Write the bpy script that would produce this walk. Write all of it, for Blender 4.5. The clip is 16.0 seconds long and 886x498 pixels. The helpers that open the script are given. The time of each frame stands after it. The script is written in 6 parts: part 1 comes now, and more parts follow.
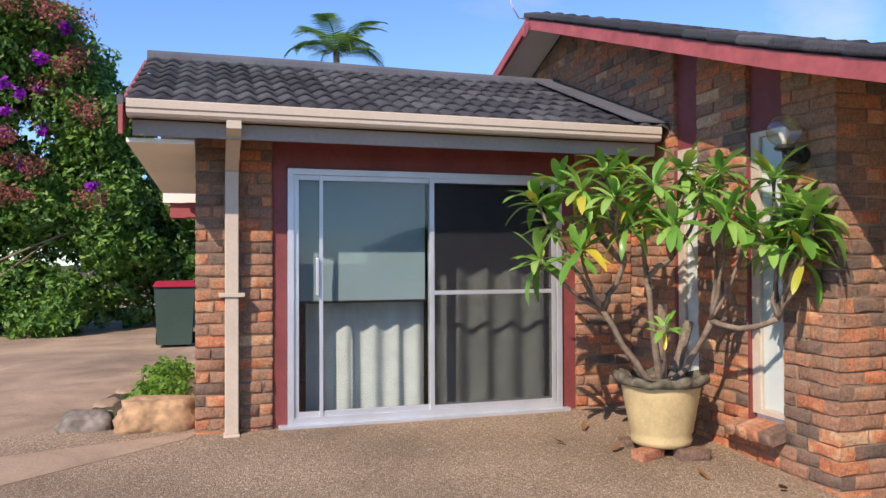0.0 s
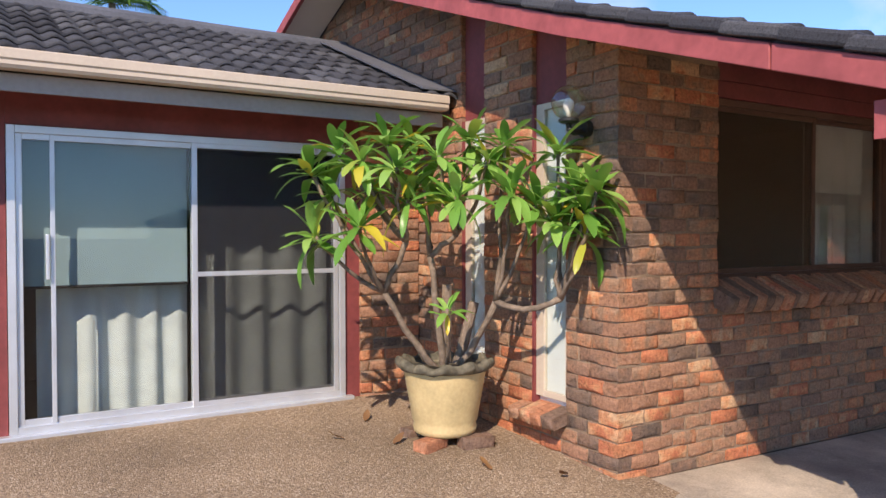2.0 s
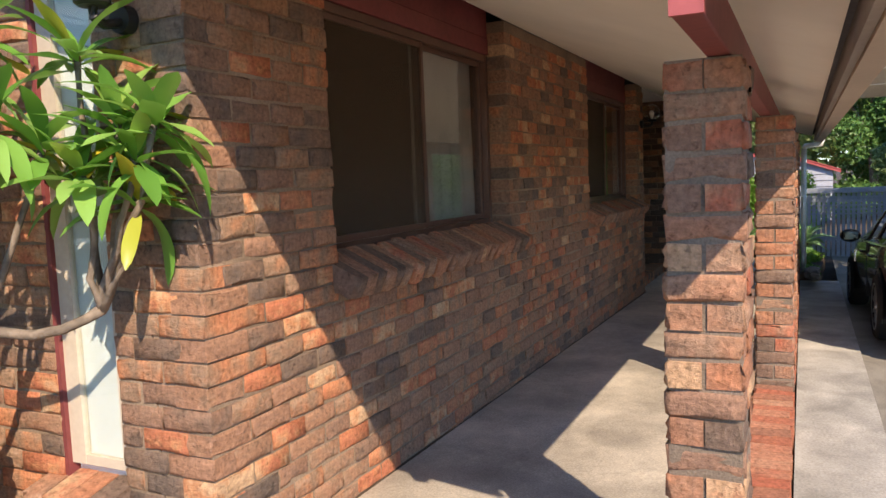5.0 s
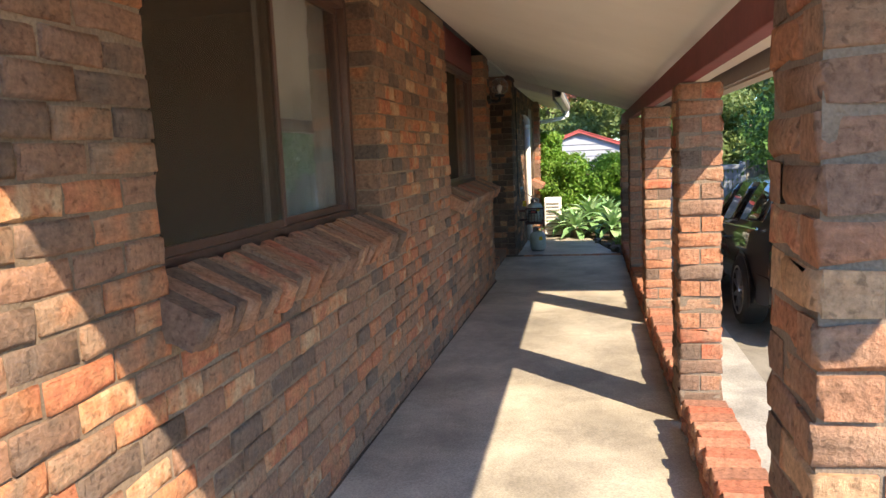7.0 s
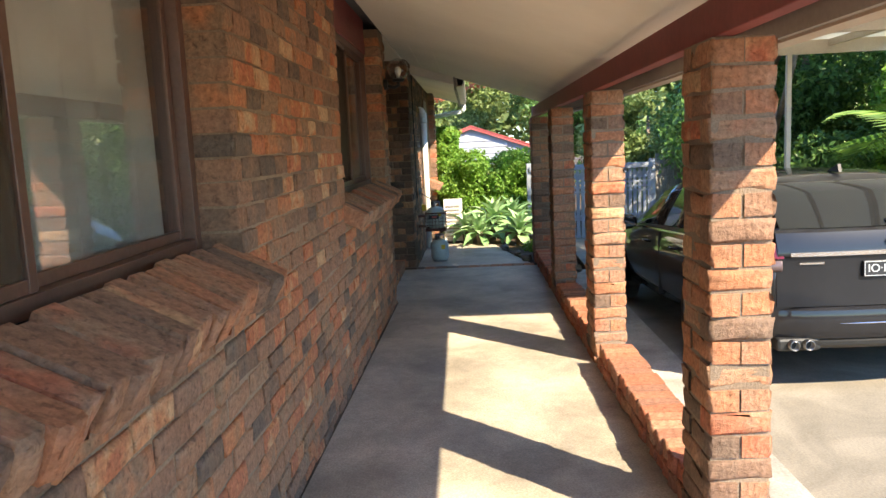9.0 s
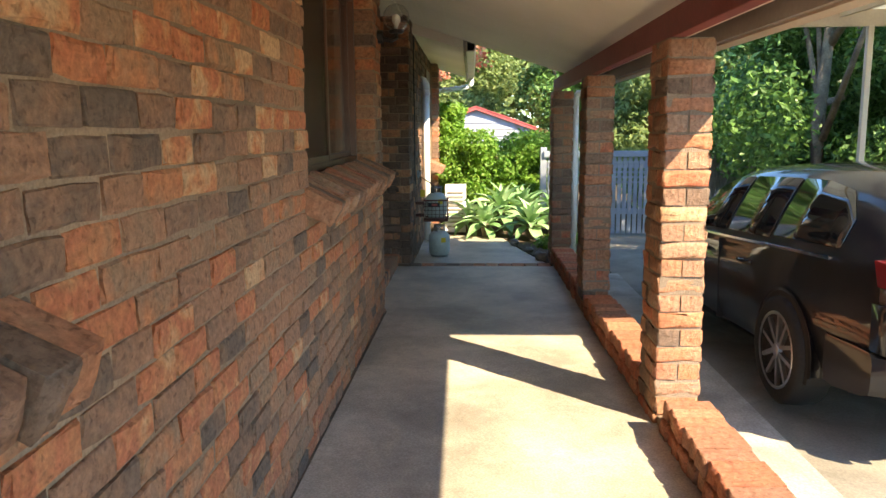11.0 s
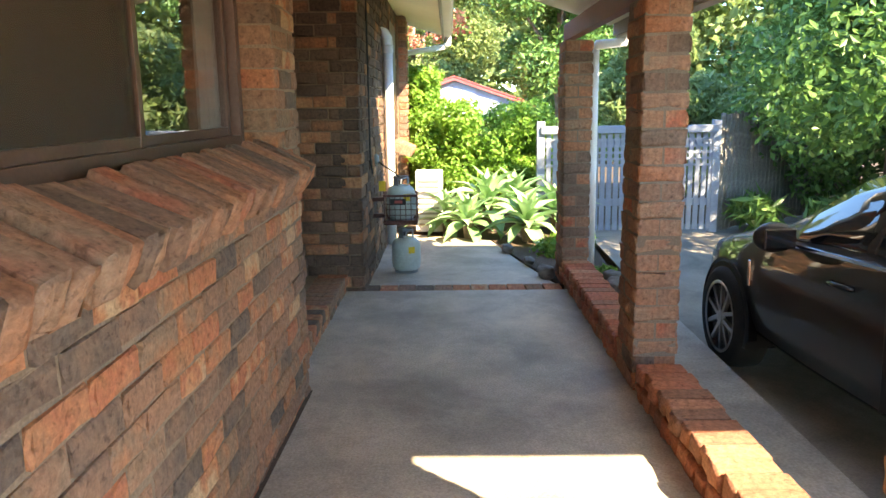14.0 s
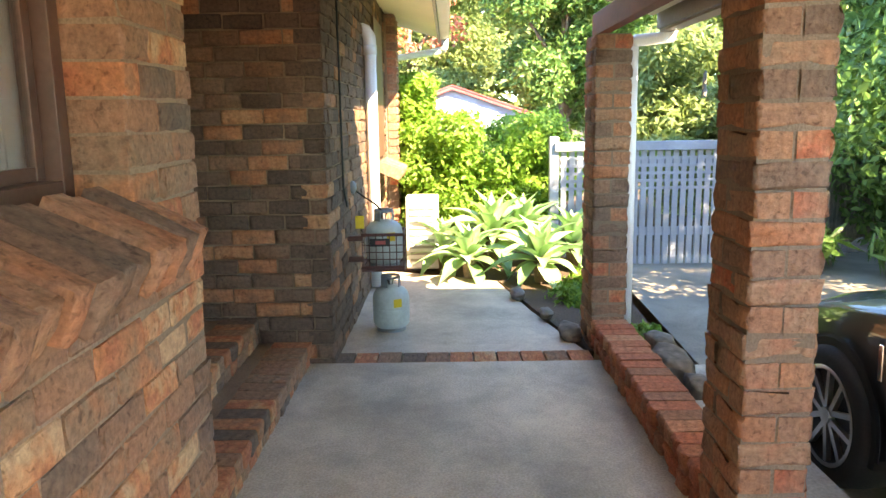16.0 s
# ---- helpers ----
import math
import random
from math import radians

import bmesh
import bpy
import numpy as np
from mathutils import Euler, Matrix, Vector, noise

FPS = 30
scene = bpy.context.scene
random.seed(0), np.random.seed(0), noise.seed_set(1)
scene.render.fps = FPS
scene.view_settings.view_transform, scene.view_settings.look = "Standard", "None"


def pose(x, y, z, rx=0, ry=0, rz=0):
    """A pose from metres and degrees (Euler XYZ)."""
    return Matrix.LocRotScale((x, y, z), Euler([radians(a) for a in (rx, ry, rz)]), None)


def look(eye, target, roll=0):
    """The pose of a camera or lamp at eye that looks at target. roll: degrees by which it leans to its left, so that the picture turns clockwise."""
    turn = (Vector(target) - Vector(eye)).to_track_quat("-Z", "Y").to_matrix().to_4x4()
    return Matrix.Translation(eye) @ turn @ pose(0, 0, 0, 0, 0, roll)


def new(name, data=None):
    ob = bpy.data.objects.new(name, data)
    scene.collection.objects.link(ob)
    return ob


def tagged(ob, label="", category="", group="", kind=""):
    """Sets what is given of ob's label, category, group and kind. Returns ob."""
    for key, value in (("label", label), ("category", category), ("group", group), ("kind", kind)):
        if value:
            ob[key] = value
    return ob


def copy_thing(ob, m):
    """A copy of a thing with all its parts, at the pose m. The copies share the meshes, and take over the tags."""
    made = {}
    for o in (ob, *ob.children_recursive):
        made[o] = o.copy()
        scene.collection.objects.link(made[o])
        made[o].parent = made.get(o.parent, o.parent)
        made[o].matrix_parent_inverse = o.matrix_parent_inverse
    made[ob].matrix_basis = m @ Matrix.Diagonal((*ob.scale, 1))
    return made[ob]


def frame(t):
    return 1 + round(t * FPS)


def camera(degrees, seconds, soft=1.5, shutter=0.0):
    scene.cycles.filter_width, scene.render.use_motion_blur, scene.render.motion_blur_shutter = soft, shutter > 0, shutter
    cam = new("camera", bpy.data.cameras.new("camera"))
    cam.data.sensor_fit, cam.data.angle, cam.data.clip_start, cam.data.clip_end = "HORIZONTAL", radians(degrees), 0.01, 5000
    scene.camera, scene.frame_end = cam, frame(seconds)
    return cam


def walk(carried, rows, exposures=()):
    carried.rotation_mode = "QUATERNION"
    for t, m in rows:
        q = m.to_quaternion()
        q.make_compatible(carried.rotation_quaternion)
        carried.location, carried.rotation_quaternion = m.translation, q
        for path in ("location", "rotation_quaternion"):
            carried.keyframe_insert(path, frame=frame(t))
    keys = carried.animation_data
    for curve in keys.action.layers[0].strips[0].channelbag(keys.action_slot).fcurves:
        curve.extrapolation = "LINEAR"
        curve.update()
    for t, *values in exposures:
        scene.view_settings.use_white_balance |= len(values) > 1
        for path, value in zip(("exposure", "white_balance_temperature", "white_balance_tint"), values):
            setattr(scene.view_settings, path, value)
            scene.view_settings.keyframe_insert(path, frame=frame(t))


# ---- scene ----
cam = camera(60.5, 16.0)
PATH = [
    (0, (0.538, 1.245, 1.48), (1.124, 3.157, 1.509), -0.2),
    (0.5, (0.609, 1.294, 1.489), (1.306, 3.169, 1.503), -0.3),
    (1, (0.647, 1.382, 1.483), (1.482, 3.199, 1.481), -0.4),
    (1.5, (0.79, 1.511, 1.498), (1.732, 3.275, 1.485), -0.2),
    (2, (0.947, 1.672, 1.496), (1.995, 3.375, 1.457), -0.1),
    (2.5, (1.076, 1.902, 1.511), (2.255, 3.517, 1.465), -1.0),
    (3, (1.255, 2.112, 1.504), (2.552, 3.633, 1.445), -1.7),
    (3.5, (1.465, 2.314, 1.518), (2.891, 3.714, 1.421), -1.1),
    (4, (1.644, 2.543, 1.517), (3.217, 3.772, 1.398), -1.3),
    (4.5, (1.849, 2.783, 1.525), (3.565, 3.799, 1.379), -2.2),
    (5, (2.084, 2.976, 1.52), (3.882, 3.833, 1.338), -2.3),
    (5.2, (2.146, 3.065, 1.532), (3.973, 3.854, 1.334), -2.5),
    (7.5, (3.451, 3.873, 1.519), (5.418, 4.146, 1.276), -3.5),
    (8, (3.845, 3.982, 1.485), (5.824, 4.147, 1.25), -4.2),
    (8.5, (4.229, 4.035, 1.495), (6.21, 4.174, 1.256), -2.2),
    (9, (4.691, 4.1, 1.514), (6.671, 4.183, 1.244), -2.6),
    (11.5, (6.752, 4.205, 1.393), (8.726, 4.262, 1.076), 0.4),
    (12, (7.262, 4.208, 1.387), (9.237, 4.22, 1.071), 0.6),
    (12.5, (7.665, 4.155, 1.41), (9.637, 4.19, 1.073), 0.2),
    (13, (8.106, 4.205, 1.355), (10.076, 4.24, 1.007), -1.0),
    (13.5, (8.487, 4.195, 1.352), (10.452, 4.22, 0.981), -0.3),
    (14, (8.888, 4.199, 1.336), (10.853, 4.22, 0.964), -0.7),
    (14.5, (9.315, 4.23, 1.364), (11.284, 4.22, 1.012), -1.3),
    (15, (9.644, 4.183, 1.37), (11.617, 4.189, 1.048), -0.9),
    (15.5, (10.014, 4.161, 1.369), (11.985, 4.206, 1.033), -0.3),
    (16, (10.385, 4.177, 1.359), (12.354, 4.196, 1.013), -0.9),
]
EXPOSURES = [(0.0, 0.94, 7500, 20), (3.0, 1.12, 7700, 19), (5.2, 1.36, 7900, 15), (7.5, 2.12, 8100, 10), (9.0, 2.38, 8300, 9), (12.5, 2.88, 9300, 8), (14.5, 3.66, 9100, 12), (16.0, 3.95, 10600, 14)]
walk(cam, [(t, look(eye, target, roll)) for t, eye, target, roll in PATH], EXPOSURES)

# ---- daylight ----
SUN_WAY = Vector((1.06, 1.0, -1.206)).normalized()
world = bpy.data.worlds.new("world")
scene.world = world
world.use_nodes = True
wn = world.node_tree
sky = wn.nodes.new("ShaderNodeTexSky")
sky.sky_type, sky.sun_disc = "NISHITA", False
sky.sun_elevation, sky.sun_rotation = radians(39.6), radians(226.7)
sky.air_density, sky.dust_density, sky.ozone_density = 1.0, 0.0, 4.0
wn.nodes["Background"].inputs[1].default_value = 0.106
tint = wn.nodes.new("ShaderNodeMix")
tint.data_type, tint.blend_type, tint.inputs[0].default_value = "RGBA", "MULTIPLY", 1.0
tint.inputs[7].default_value = (0.62, 0.90, 1.2, 1)
wn.links.new(sky.outputs[0], tint.inputs[6])
# thin wisps of cloud
tc, cl, cr, bw, br, cm = (wn.nodes.new("ShaderNode" + k) for k in ("TexCoord", "TexNoise", "MapRange", "RGBToBW", "Mix", "Mix"))
mp = wn.nodes.new("ShaderNodeMapping")
mp.inputs["Scale"].default_value, mp.inputs["Rotation"].default_value = (1.2, 4.0, 5.0), (0.3, 0.5, 0.4)
cl.inputs["Scale"].default_value, cl.inputs["Detail"].default_value = 1.6, 7
cr.inputs[1].default_value, cr.inputs[2].default_value, cr.inputs[4].default_value = 0.60, 0.86, 0.5
br.data_type = cm.data_type = "RGBA"
br.blend_type, br.inputs[0].default_value, br.inputs[7].default_value = "MULTIPLY", 1.0, (1.7, 1.75, 1.8, 1)
wn.links.new(tc.outputs["Generated"], mp.inputs[0])
wn.links.new(mp.outputs[0], cl.inputs["Vector"])
wn.links.new(cl.outputs[0], cr.inputs[0])
wn.links.new(tint.outputs[2], bw.inputs[0])
wn.links.new(bw.outputs[0], br.inputs[6])
wn.links.new(cr.outputs[0], cm.inputs[0])
wn.links.new(tint.outputs[2], cm.inputs[6])
wn.links.new(br.outputs[2], cm.inputs[7])
wn.links.new(cm.outputs[2], wn.nodes["Background"].inputs[0])
lamp = bpy.data.lights.new("sun", "SUN")
lamp.energy, lamp.angle, lamp.color = 2.7, radians(0.5), (1.0, 0.94, 0.85)
sun = new("sun", lamp)
sun.matrix_world = look((-6, -6, 12), Vector((-6, -6, 12)) + SUN_WAY)


# ---- materials ----
def mat(name, colour, rough=0.7, metal=0.0, vary=0.25, grain=30.0, stain=1.5, bump=0.15, dark=None, light=None, spec=0.4, coat=0.0):
    """A painted or mineral surface: colour varied by stains and grain, with fine relief."""
    m = bpy.data.materials.new(name)
    m.use_nodes = True
    nt = m.node_tree
    b = nt.nodes["Principled BSDF"]
    b.inputs["Roughness"].default_value, b.inputs["Metallic"].default_value = rough, metal
    b.inputs["Specular IOR Level"].default_value = spec
    b.inputs["Coat Weight"].default_value = coat
    co = nt.nodes.new("ShaderNodeTexCoord")
    n1, n2 = nt.nodes.new("ShaderNodeTexNoise"), nt.nodes.new("ShaderNodeTexNoise")
    n1.inputs["Scale"].default_value, n1.inputs["Detail"].default_value = stain, 6
    n2.inputs["Scale"].default_value, n2.inputs["Detail"].default_value = grain, 4
    for n in (n1, n2):
        nt.links.new(co.outputs["Object"], n.inputs["Vector"])
    r1, r2 = nt.nodes.new("ShaderNodeValToRGB"), nt.nodes.new("ShaderNodeMix")
    c = Vector(colour)
    lo = Vector(dark) if dark else c * (1 - vary)
    hi = Vector(light) if light else c * (1 + vary)
    r1.color_ramp.elements[0].position, r1.color_ramp.elements[1].position = 0.32, 0.68
    r1.color_ramp.elements[0].color, r1.color_ramp.elements[1].color = (*lo, 1), (*hi, 1)
    r2.data_type, r2.blend_type = "RGBA", "OVERLAY"
    r2.inputs[0].default_value = min(1.0, vary * 1.6)
    nt.links.new(n1.outputs[0], r1.inputs[0])
    nt.links.new(r1.outputs[0], r2.inputs[6])
    nt.links.new(n2.outputs[0], r2.inputs[7])
    nt.links.new(r2.outputs[2], b.inputs["Base Color"])
    if bump:
        bp = nt.nodes.new("ShaderNodeBump")
        bp.inputs["Strength"].default_value, bp.inputs["Distance"].default_value = bump, 0.01
        nt.links.new(n2.outputs[0], bp.inputs["Height"])
        nt.links.new(bp.outputs[0], b.inputs["Normal"])
    return m


def piece_mat(name, stops, rough=0.85, grain=42.0, bump=0.8, amount=0.32, blotch=11.0):
    """A surface of many pieces, each with its own colour from the stops, with blotches and pits."""
    m = bpy.data.materials.new(name)
    m.use_nodes = True
    nt = m.node_tree
    b = nt.nodes["Principled BSDF"]
    b.inputs["Roughness"].default_value, b.inputs["Specular IOR Level"].default_value = rough, 0.25
    ob, geo, co = nt.nodes.new("ShaderNodeObjectInfo"), nt.nodes.new("ShaderNodeNewGeometry"), nt.nodes.new("ShaderNodeTexCoord")
    add, fr = nt.nodes.new("ShaderNodeMath"), nt.nodes.new("ShaderNodeMath")
    add.operation, fr.operation = "MULTIPLY_ADD", "FRACT"
    add.inputs[1].default_value = 7.31
    nt.links.new(ob.outputs["Random"], add.inputs[0])
    nt.links.new(geo.outputs["Random Per Island"], add.inputs[2])
    nt.links.new(add.outputs[0], fr.inputs[0])
    n1, n2 = nt.nodes.new("ShaderNodeTexNoise"), nt.nodes.new("ShaderNodeTexNoise")
    n1.inputs["Scale"].default_value, n1.inputs["Detail"].default_value = blotch, 5
    n2.inputs["Scale"].default_value, n2.inputs["Detail"].default_value = grain, 6
    n1.noise_dimensions = "4D"
    nt.links.new(fr.outputs[0], n1.inputs["W"])
    for n in (n1, n2):
        nt.links.new(co.outputs["Object"], n.inputs["Vector"])
    shift = nt.nodes.new("ShaderNodeMath")
    shift.operation = "MULTIPLY_ADD"
    shift.inputs[1].default_value, shift.use_clamp = amount, True
    off = nt.nodes.new("ShaderNodeMath")
    off.operation, off.inputs[1].default_value = "SUBTRACT", amount * 0.5
    nt.links.new(fr.outputs[0], off.inputs[0])
    nt.links.new(n1.outputs[0], shift.inputs[0])
    nt.links.new(off.outputs[0], shift.inputs[2])
    ramp = nt.nodes.new("ShaderNodeValToRGB")
    el = ramp.color_ramp.elements
    while len(el) < len(stops):
        el.new(0.5)
    for e, (p, c) in zip(el, stops):
        e.position, e.color = p, (*c, 1)
    nt.links.new(shift.outputs[0], ramp.inputs[0])
    mix = nt.nodes.new("ShaderNodeMix")
    mix.data_type, mix.blend_type, mix.inputs[0].default_value = "RGBA", "OVERLAY", 0.5
    n2.inputs["Roughness"].default_value = 0.7
    hard = nt.nodes.new("ShaderNodeMapRange")
    hard.inputs[1].default_value, hard.inputs[2].default_value = 0.30, 0.70
    hard.inputs[3].default_value, hard.inputs[4].default_value = 0.12, 0.88
    nt.links.new(n2.outputs[0], hard.inputs[0])
    nt.links.new(ramp.outputs[0], mix.inputs[6])
    nt.links.new(hard.outputs[0], mix.inputs[7])
    # dark burnt pits and drag marks
    n3, pit, dk = nt.nodes.new("ShaderNodeTexNoise"), nt.nodes.new("ShaderNodeMapRange"), nt.nodes.new("ShaderNodeMix")
    n3.noise_dimensions = "4D"
    n3.inputs["Scale"].default_value, n3.inputs["Detail"].default_value, n3.inputs["Distortion"].default_value = 46.0, 6, 0.8
    nt.links.new(co.outputs["Object"], n3.inputs["Vector"])
    nt.links.new(ob.outputs["Random"], n3.inputs["W"])
    pit.inputs[1].default_value, pit.inputs[2].default_value, pit.inputs[3].default_value, pit.inputs[4].default_value = 0.57, 0.66, 1.0, 0.62
    nt.links.new(n3.outputs[0], pit.inputs[0])
    dk.data_type, dk.blend_type, dk.inputs[0].default_value = "RGBA", "MULTIPLY", 1.0
    nt.links.new(mix.outputs[2], dk.inputs[6])
    nt.links.new(pit.outputs[0], dk.inputs[7])
    nt.links.new(dk.outputs[2], b.inputs["Base Color"])
    bp = nt.nodes.new("ShaderNodeBump")
    bp.inputs["Strength"].default_value, bp.inputs["Distance"].default_value = bump, 0.012
    nt.links.new(n2.outputs[0], bp.inputs["Height"])
    nt.links.new(bp.outputs[0], b.inputs["Normal"])
    return m


def pebble_mat(name, stops, cells):
    """Exposed pebbles set in a dark binder, worn and stained in broad patches."""
    m = piece_mat(name, stops, 0.9, 60, 0.3, 0.4, 3.0)
    nt = m.node_tree
    b = nt.nodes["Principled BSDF"]
    co, vo, st, ramp = (nt.nodes.new("ShaderNode" + k) for k in ("TexCoord", "TexVoronoi", "TexNoise", "ValToRGB"))
    vo.inputs["Scale"].default_value = cells
    st.inputs["Scale"].default_value, st.inputs["Detail"].default_value = 0.9, 6
    nt.links.new(co.outputs["Object"], vo.inputs["Vector"])
    nt.links.new(co.outputs["Object"], st.inputs["Vector"])
    sep, mul, wear, bp = (nt.nodes.new("ShaderNode" + k) for k in ("SeparateColor", "Mix", "MapRange", "Bump"))
    nt.links.new(vo.outputs["Color"], sep.inputs[0])
    el = ramp.color_ramp.elements
    while len(el) < len(stops):
        el.new(0.5)
    for e, (p, c) in zip(el, stops):
        e.position, e.color = p, (*c, 1)
    nt.links.new(sep.outputs[0], ramp.inputs[0])
    wear.inputs[1].default_value, wear.inputs[2].default_value, wear.inputs[3].default_value, wear.inputs[4].default_value = 0.3, 0.7, 0.72, 1.2
    nt.links.new(st.outputs[0], wear.inputs[0])
    mul.data_type, mul.blend_type, mul.inputs[0].default_value = "RGBA", "MULTIPLY", 1.0
    nt.links.new(ramp.outputs[0], mul.inputs[6])
    nt.links.new(wear.outputs[0], mul.inputs[7])
    nt.links.new(mul.outputs[2], b.inputs["Base Color"])
    bp.inputs["Strength"].default_value, bp.inputs["Distance"].default_value, bp.invert = 0.6, 0.008, True
    nt.links.new(vo.outputs["Distance"], bp.inputs["Height"])
    nt.links.new(bp.outputs[0], b.inputs["Normal"])
    return m


def leaf_mat(name, stops, rough=0.45, through_light=0.35):
    """Leaves: each its own green, slightly glossy, letting some light through."""
    m = bpy.data.materials.new(name)
    m.use_nodes = True
    nt = m.node_tree
    b = nt.nodes["Principled BSDF"]
    b.inputs["Roughness"].default_value, b.inputs["Specular IOR Level"].default_value = rough, 0.4
    ob, geo = nt.nodes.new("ShaderNodeObjectInfo"), nt.nodes.new("ShaderNodeNewGeometry")
    add, fr, ramp = nt.nodes.new("ShaderNodeMath"), nt.nodes.new("ShaderNodeMath"), nt.nodes.new("ShaderNodeValToRGB")
    add.operation, fr.operation = "MULTIPLY_ADD", "FRACT"
    add.inputs[1].default_value = 5.77
    nt.links.new(ob.outputs["Random"], add.inputs[0])
    nt.links.new(geo.outputs["Random Per Island"], add.inputs[2])
    nt.links.new(add.outputs[0], fr.inputs[0])
    el = ramp.color_ramp.elements
    while len(el) < len(stops):
        el.new(0.5)
    for e, (p, c) in zip(el, stops):
        e.position, e.color = p, (*c, 1)
    nt.links.new(fr.outputs[0], ramp.inputs[0])
    nt.links.new(ramp.outputs[0], b.inputs["Base Color"])
    tr, mx = nt.nodes.new("ShaderNodeBsdfTranslucent"), nt.nodes.new("ShaderNodeMixShader")
    mx.inputs[0].default_value = through_light
    nt.links.new(ramp.outputs[0], tr.inputs[0])
    nt.links.new(b.outputs[0], mx.inputs[1])
    nt.links.new(tr.outputs[0], mx.inputs[2])
    nt.links.new(mx.outputs[0], nt.nodes["Material Output"].inputs[0])
    return m


def glass_mat(name, tint=(0.9, 0.95, 0.95), rough=0.0, ior=1.5):
    m = bpy.data.materials.new(name)
    m.use_nodes = True
    nt = m.node_tree
    tr, gl, mx, fr = (nt.nodes.new("ShaderNode" + k) for k in ("BsdfTransparent", "BsdfGlossy", "MixShader", "LayerWeight"))
    pw, sc = nt.nodes.new("ShaderNodeMath"), nt.nodes.new("ShaderNodeMath")
    pw.operation, sc.operation = "POWER", "MULTIPLY_ADD"
    tr.inputs[0].default_value = (*tint, 1)
    gl.inputs["Roughness"].default_value = rough
    fr.inputs[0].default_value, pw.inputs[1].default_value = 0.5, 2.2
    f0 = ((ior - 1) / (ior + 1)) ** 2
    sc.inputs[1].default_value, sc.inputs[2].default_value = 0.85 * min(1.0, f0 * 25), f0
    nt.links.new(fr.outputs["Facing"], pw.inputs[0])
    nt.links.new(pw.outputs[0], sc.inputs[0])
    nt.links.new(sc.outputs[0], mx.inputs[0])
    nt.links.new(tr.outputs[0], mx.inputs[1])
    nt.links.new(gl.outputs[0], mx.inputs[2])
    nt.links.new(mx.outputs[0], nt.nodes["Material Output"].inputs[0])
    return m


SHEET = leaf_mat("fibreglass_sheet", [(0.0, (0.74, 0.74, 0.68)), (1.0, (0.80, 0.80, 0.74))], 0.5, 0.5)
BRICK = piece_mat("brick", [(0.0, (0.145, 0.105, 0.082)), (0.11, (0.205, 0.13, 0.092)), (0.28, (0.31, 0.168, 0.108)), (0.46, (0.36, 0.185, 0.112)), (0.60, (0.29, 0.182, 0.118)),
                            (0.74, (0.48, 0.20, 0.10)), (0.86, (0.46, 0.155, 0.082)), (0.93, (0.53, 0.24, 0.12)), (1.0, (0.54, 0.34, 0.20))], amount=0.62, blotch=9.5)


# Darker brick blend for the entry walls; part of the recess's shade is in it.
BRICK_SHADED = piece_mat("dark_shaded_brick", [(0.0, (0.10, 0.068, 0.052)), (0.35, (0.145, 0.092, 0.066)), (0.65, (0.20, 0.118, 0.08)), (0.82, (0.25, 0.135, 0.085)),
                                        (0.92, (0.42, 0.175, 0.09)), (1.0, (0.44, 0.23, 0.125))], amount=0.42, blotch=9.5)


def mesh_screen(name, colour, open_part):
    """Woven fly screen: partly open, the threads scatter light."""
    m = bpy.data.materials.new(name)
    m.use_nodes = True
    nt = m.node_tree
    tr, df, mx = (nt.nodes.new("ShaderNode" + k) for k in ("BsdfTransparent", "BsdfDiffuse", "MixShader"))
    df.inputs[0].default_value, mx.inputs[0].default_value = (*colour, 1), open_part
    nt.links.new(df.outputs[0], mx.inputs[1])
    nt.links.new(tr.outputs[0], mx.inputs[2])
    nt.links.new(mx.outputs[0], nt.nodes["Material Output"].inputs[0])
    return m


BRICK_FIRE = piece_mat("fired_brick", [(0.0, (0.17, 0.115, 0.085)), (0.2, (0.25, 0.145, 0.10)), (0.38, (0.35, 0.185, 0.118)), (0.56, (0.42, 0.175, 0.095)),
                                       (0.74, (0.34, 0.205, 0.135)), (0.9, (0.45, 0.135, 0.075)), (1.0, (0.50, 0.30, 0.175))], amount=0.45, blotch=8.0)
BRICK_EDGE = piece_mat("edging_brick", [(0.0, (0.30, 0.15, 0.10)), (0.35, (0.42, 0.17, 0.10)), (0.7, (0.46, 0.14, 0.08)), (1.0, (0.50, 0.26, 0.16))], amount=0.4, blotch=10.0)
MORTAR = mat("mortar", (0.265, 0.185, 0.125), 0.95, vary=0.3, grain=120, bump=0.5)
CONCRETE = mat("path_concrete", (0.45, 0.39, 0.312), 0.6, vary=0.32, grain=90, stain=1.5, bump=0.06)
DRIVE = mat("drive_concrete", (0.265, 0.235, 0.19), 0.85, vary=0.22, grain=70, stain=0.8, bump=0.12)
MORTAR_PALE = mat("pillar_mortar", (0.255, 0.19, 0.14), 0.95, vary=0.3, grain=120, bump=0.5)
STRIP = mat("strip_concrete", (0.40, 0.37, 0.32), 0.85, vary=0.28, grain=60, stain=2.2, bump=0.2)
DRIVE_OLD = mat("old_drive_concrete", (0.36, 0.255, 0.17), 0.9, vary=0.25, grain=60, stain=0.7, bump=0.15)
ASPHALT = pebble_mat("pebbled_paving", [(0.0, (0.14, 0.10, 0.07)), (0.3, (0.23, 0.162, 0.105)), (0.6, (0.29, 0.21, 0.135)), (0.88, (0.34, 0.25, 0.17)), (1.0, (0.50, 0.41, 0.31))], 115)


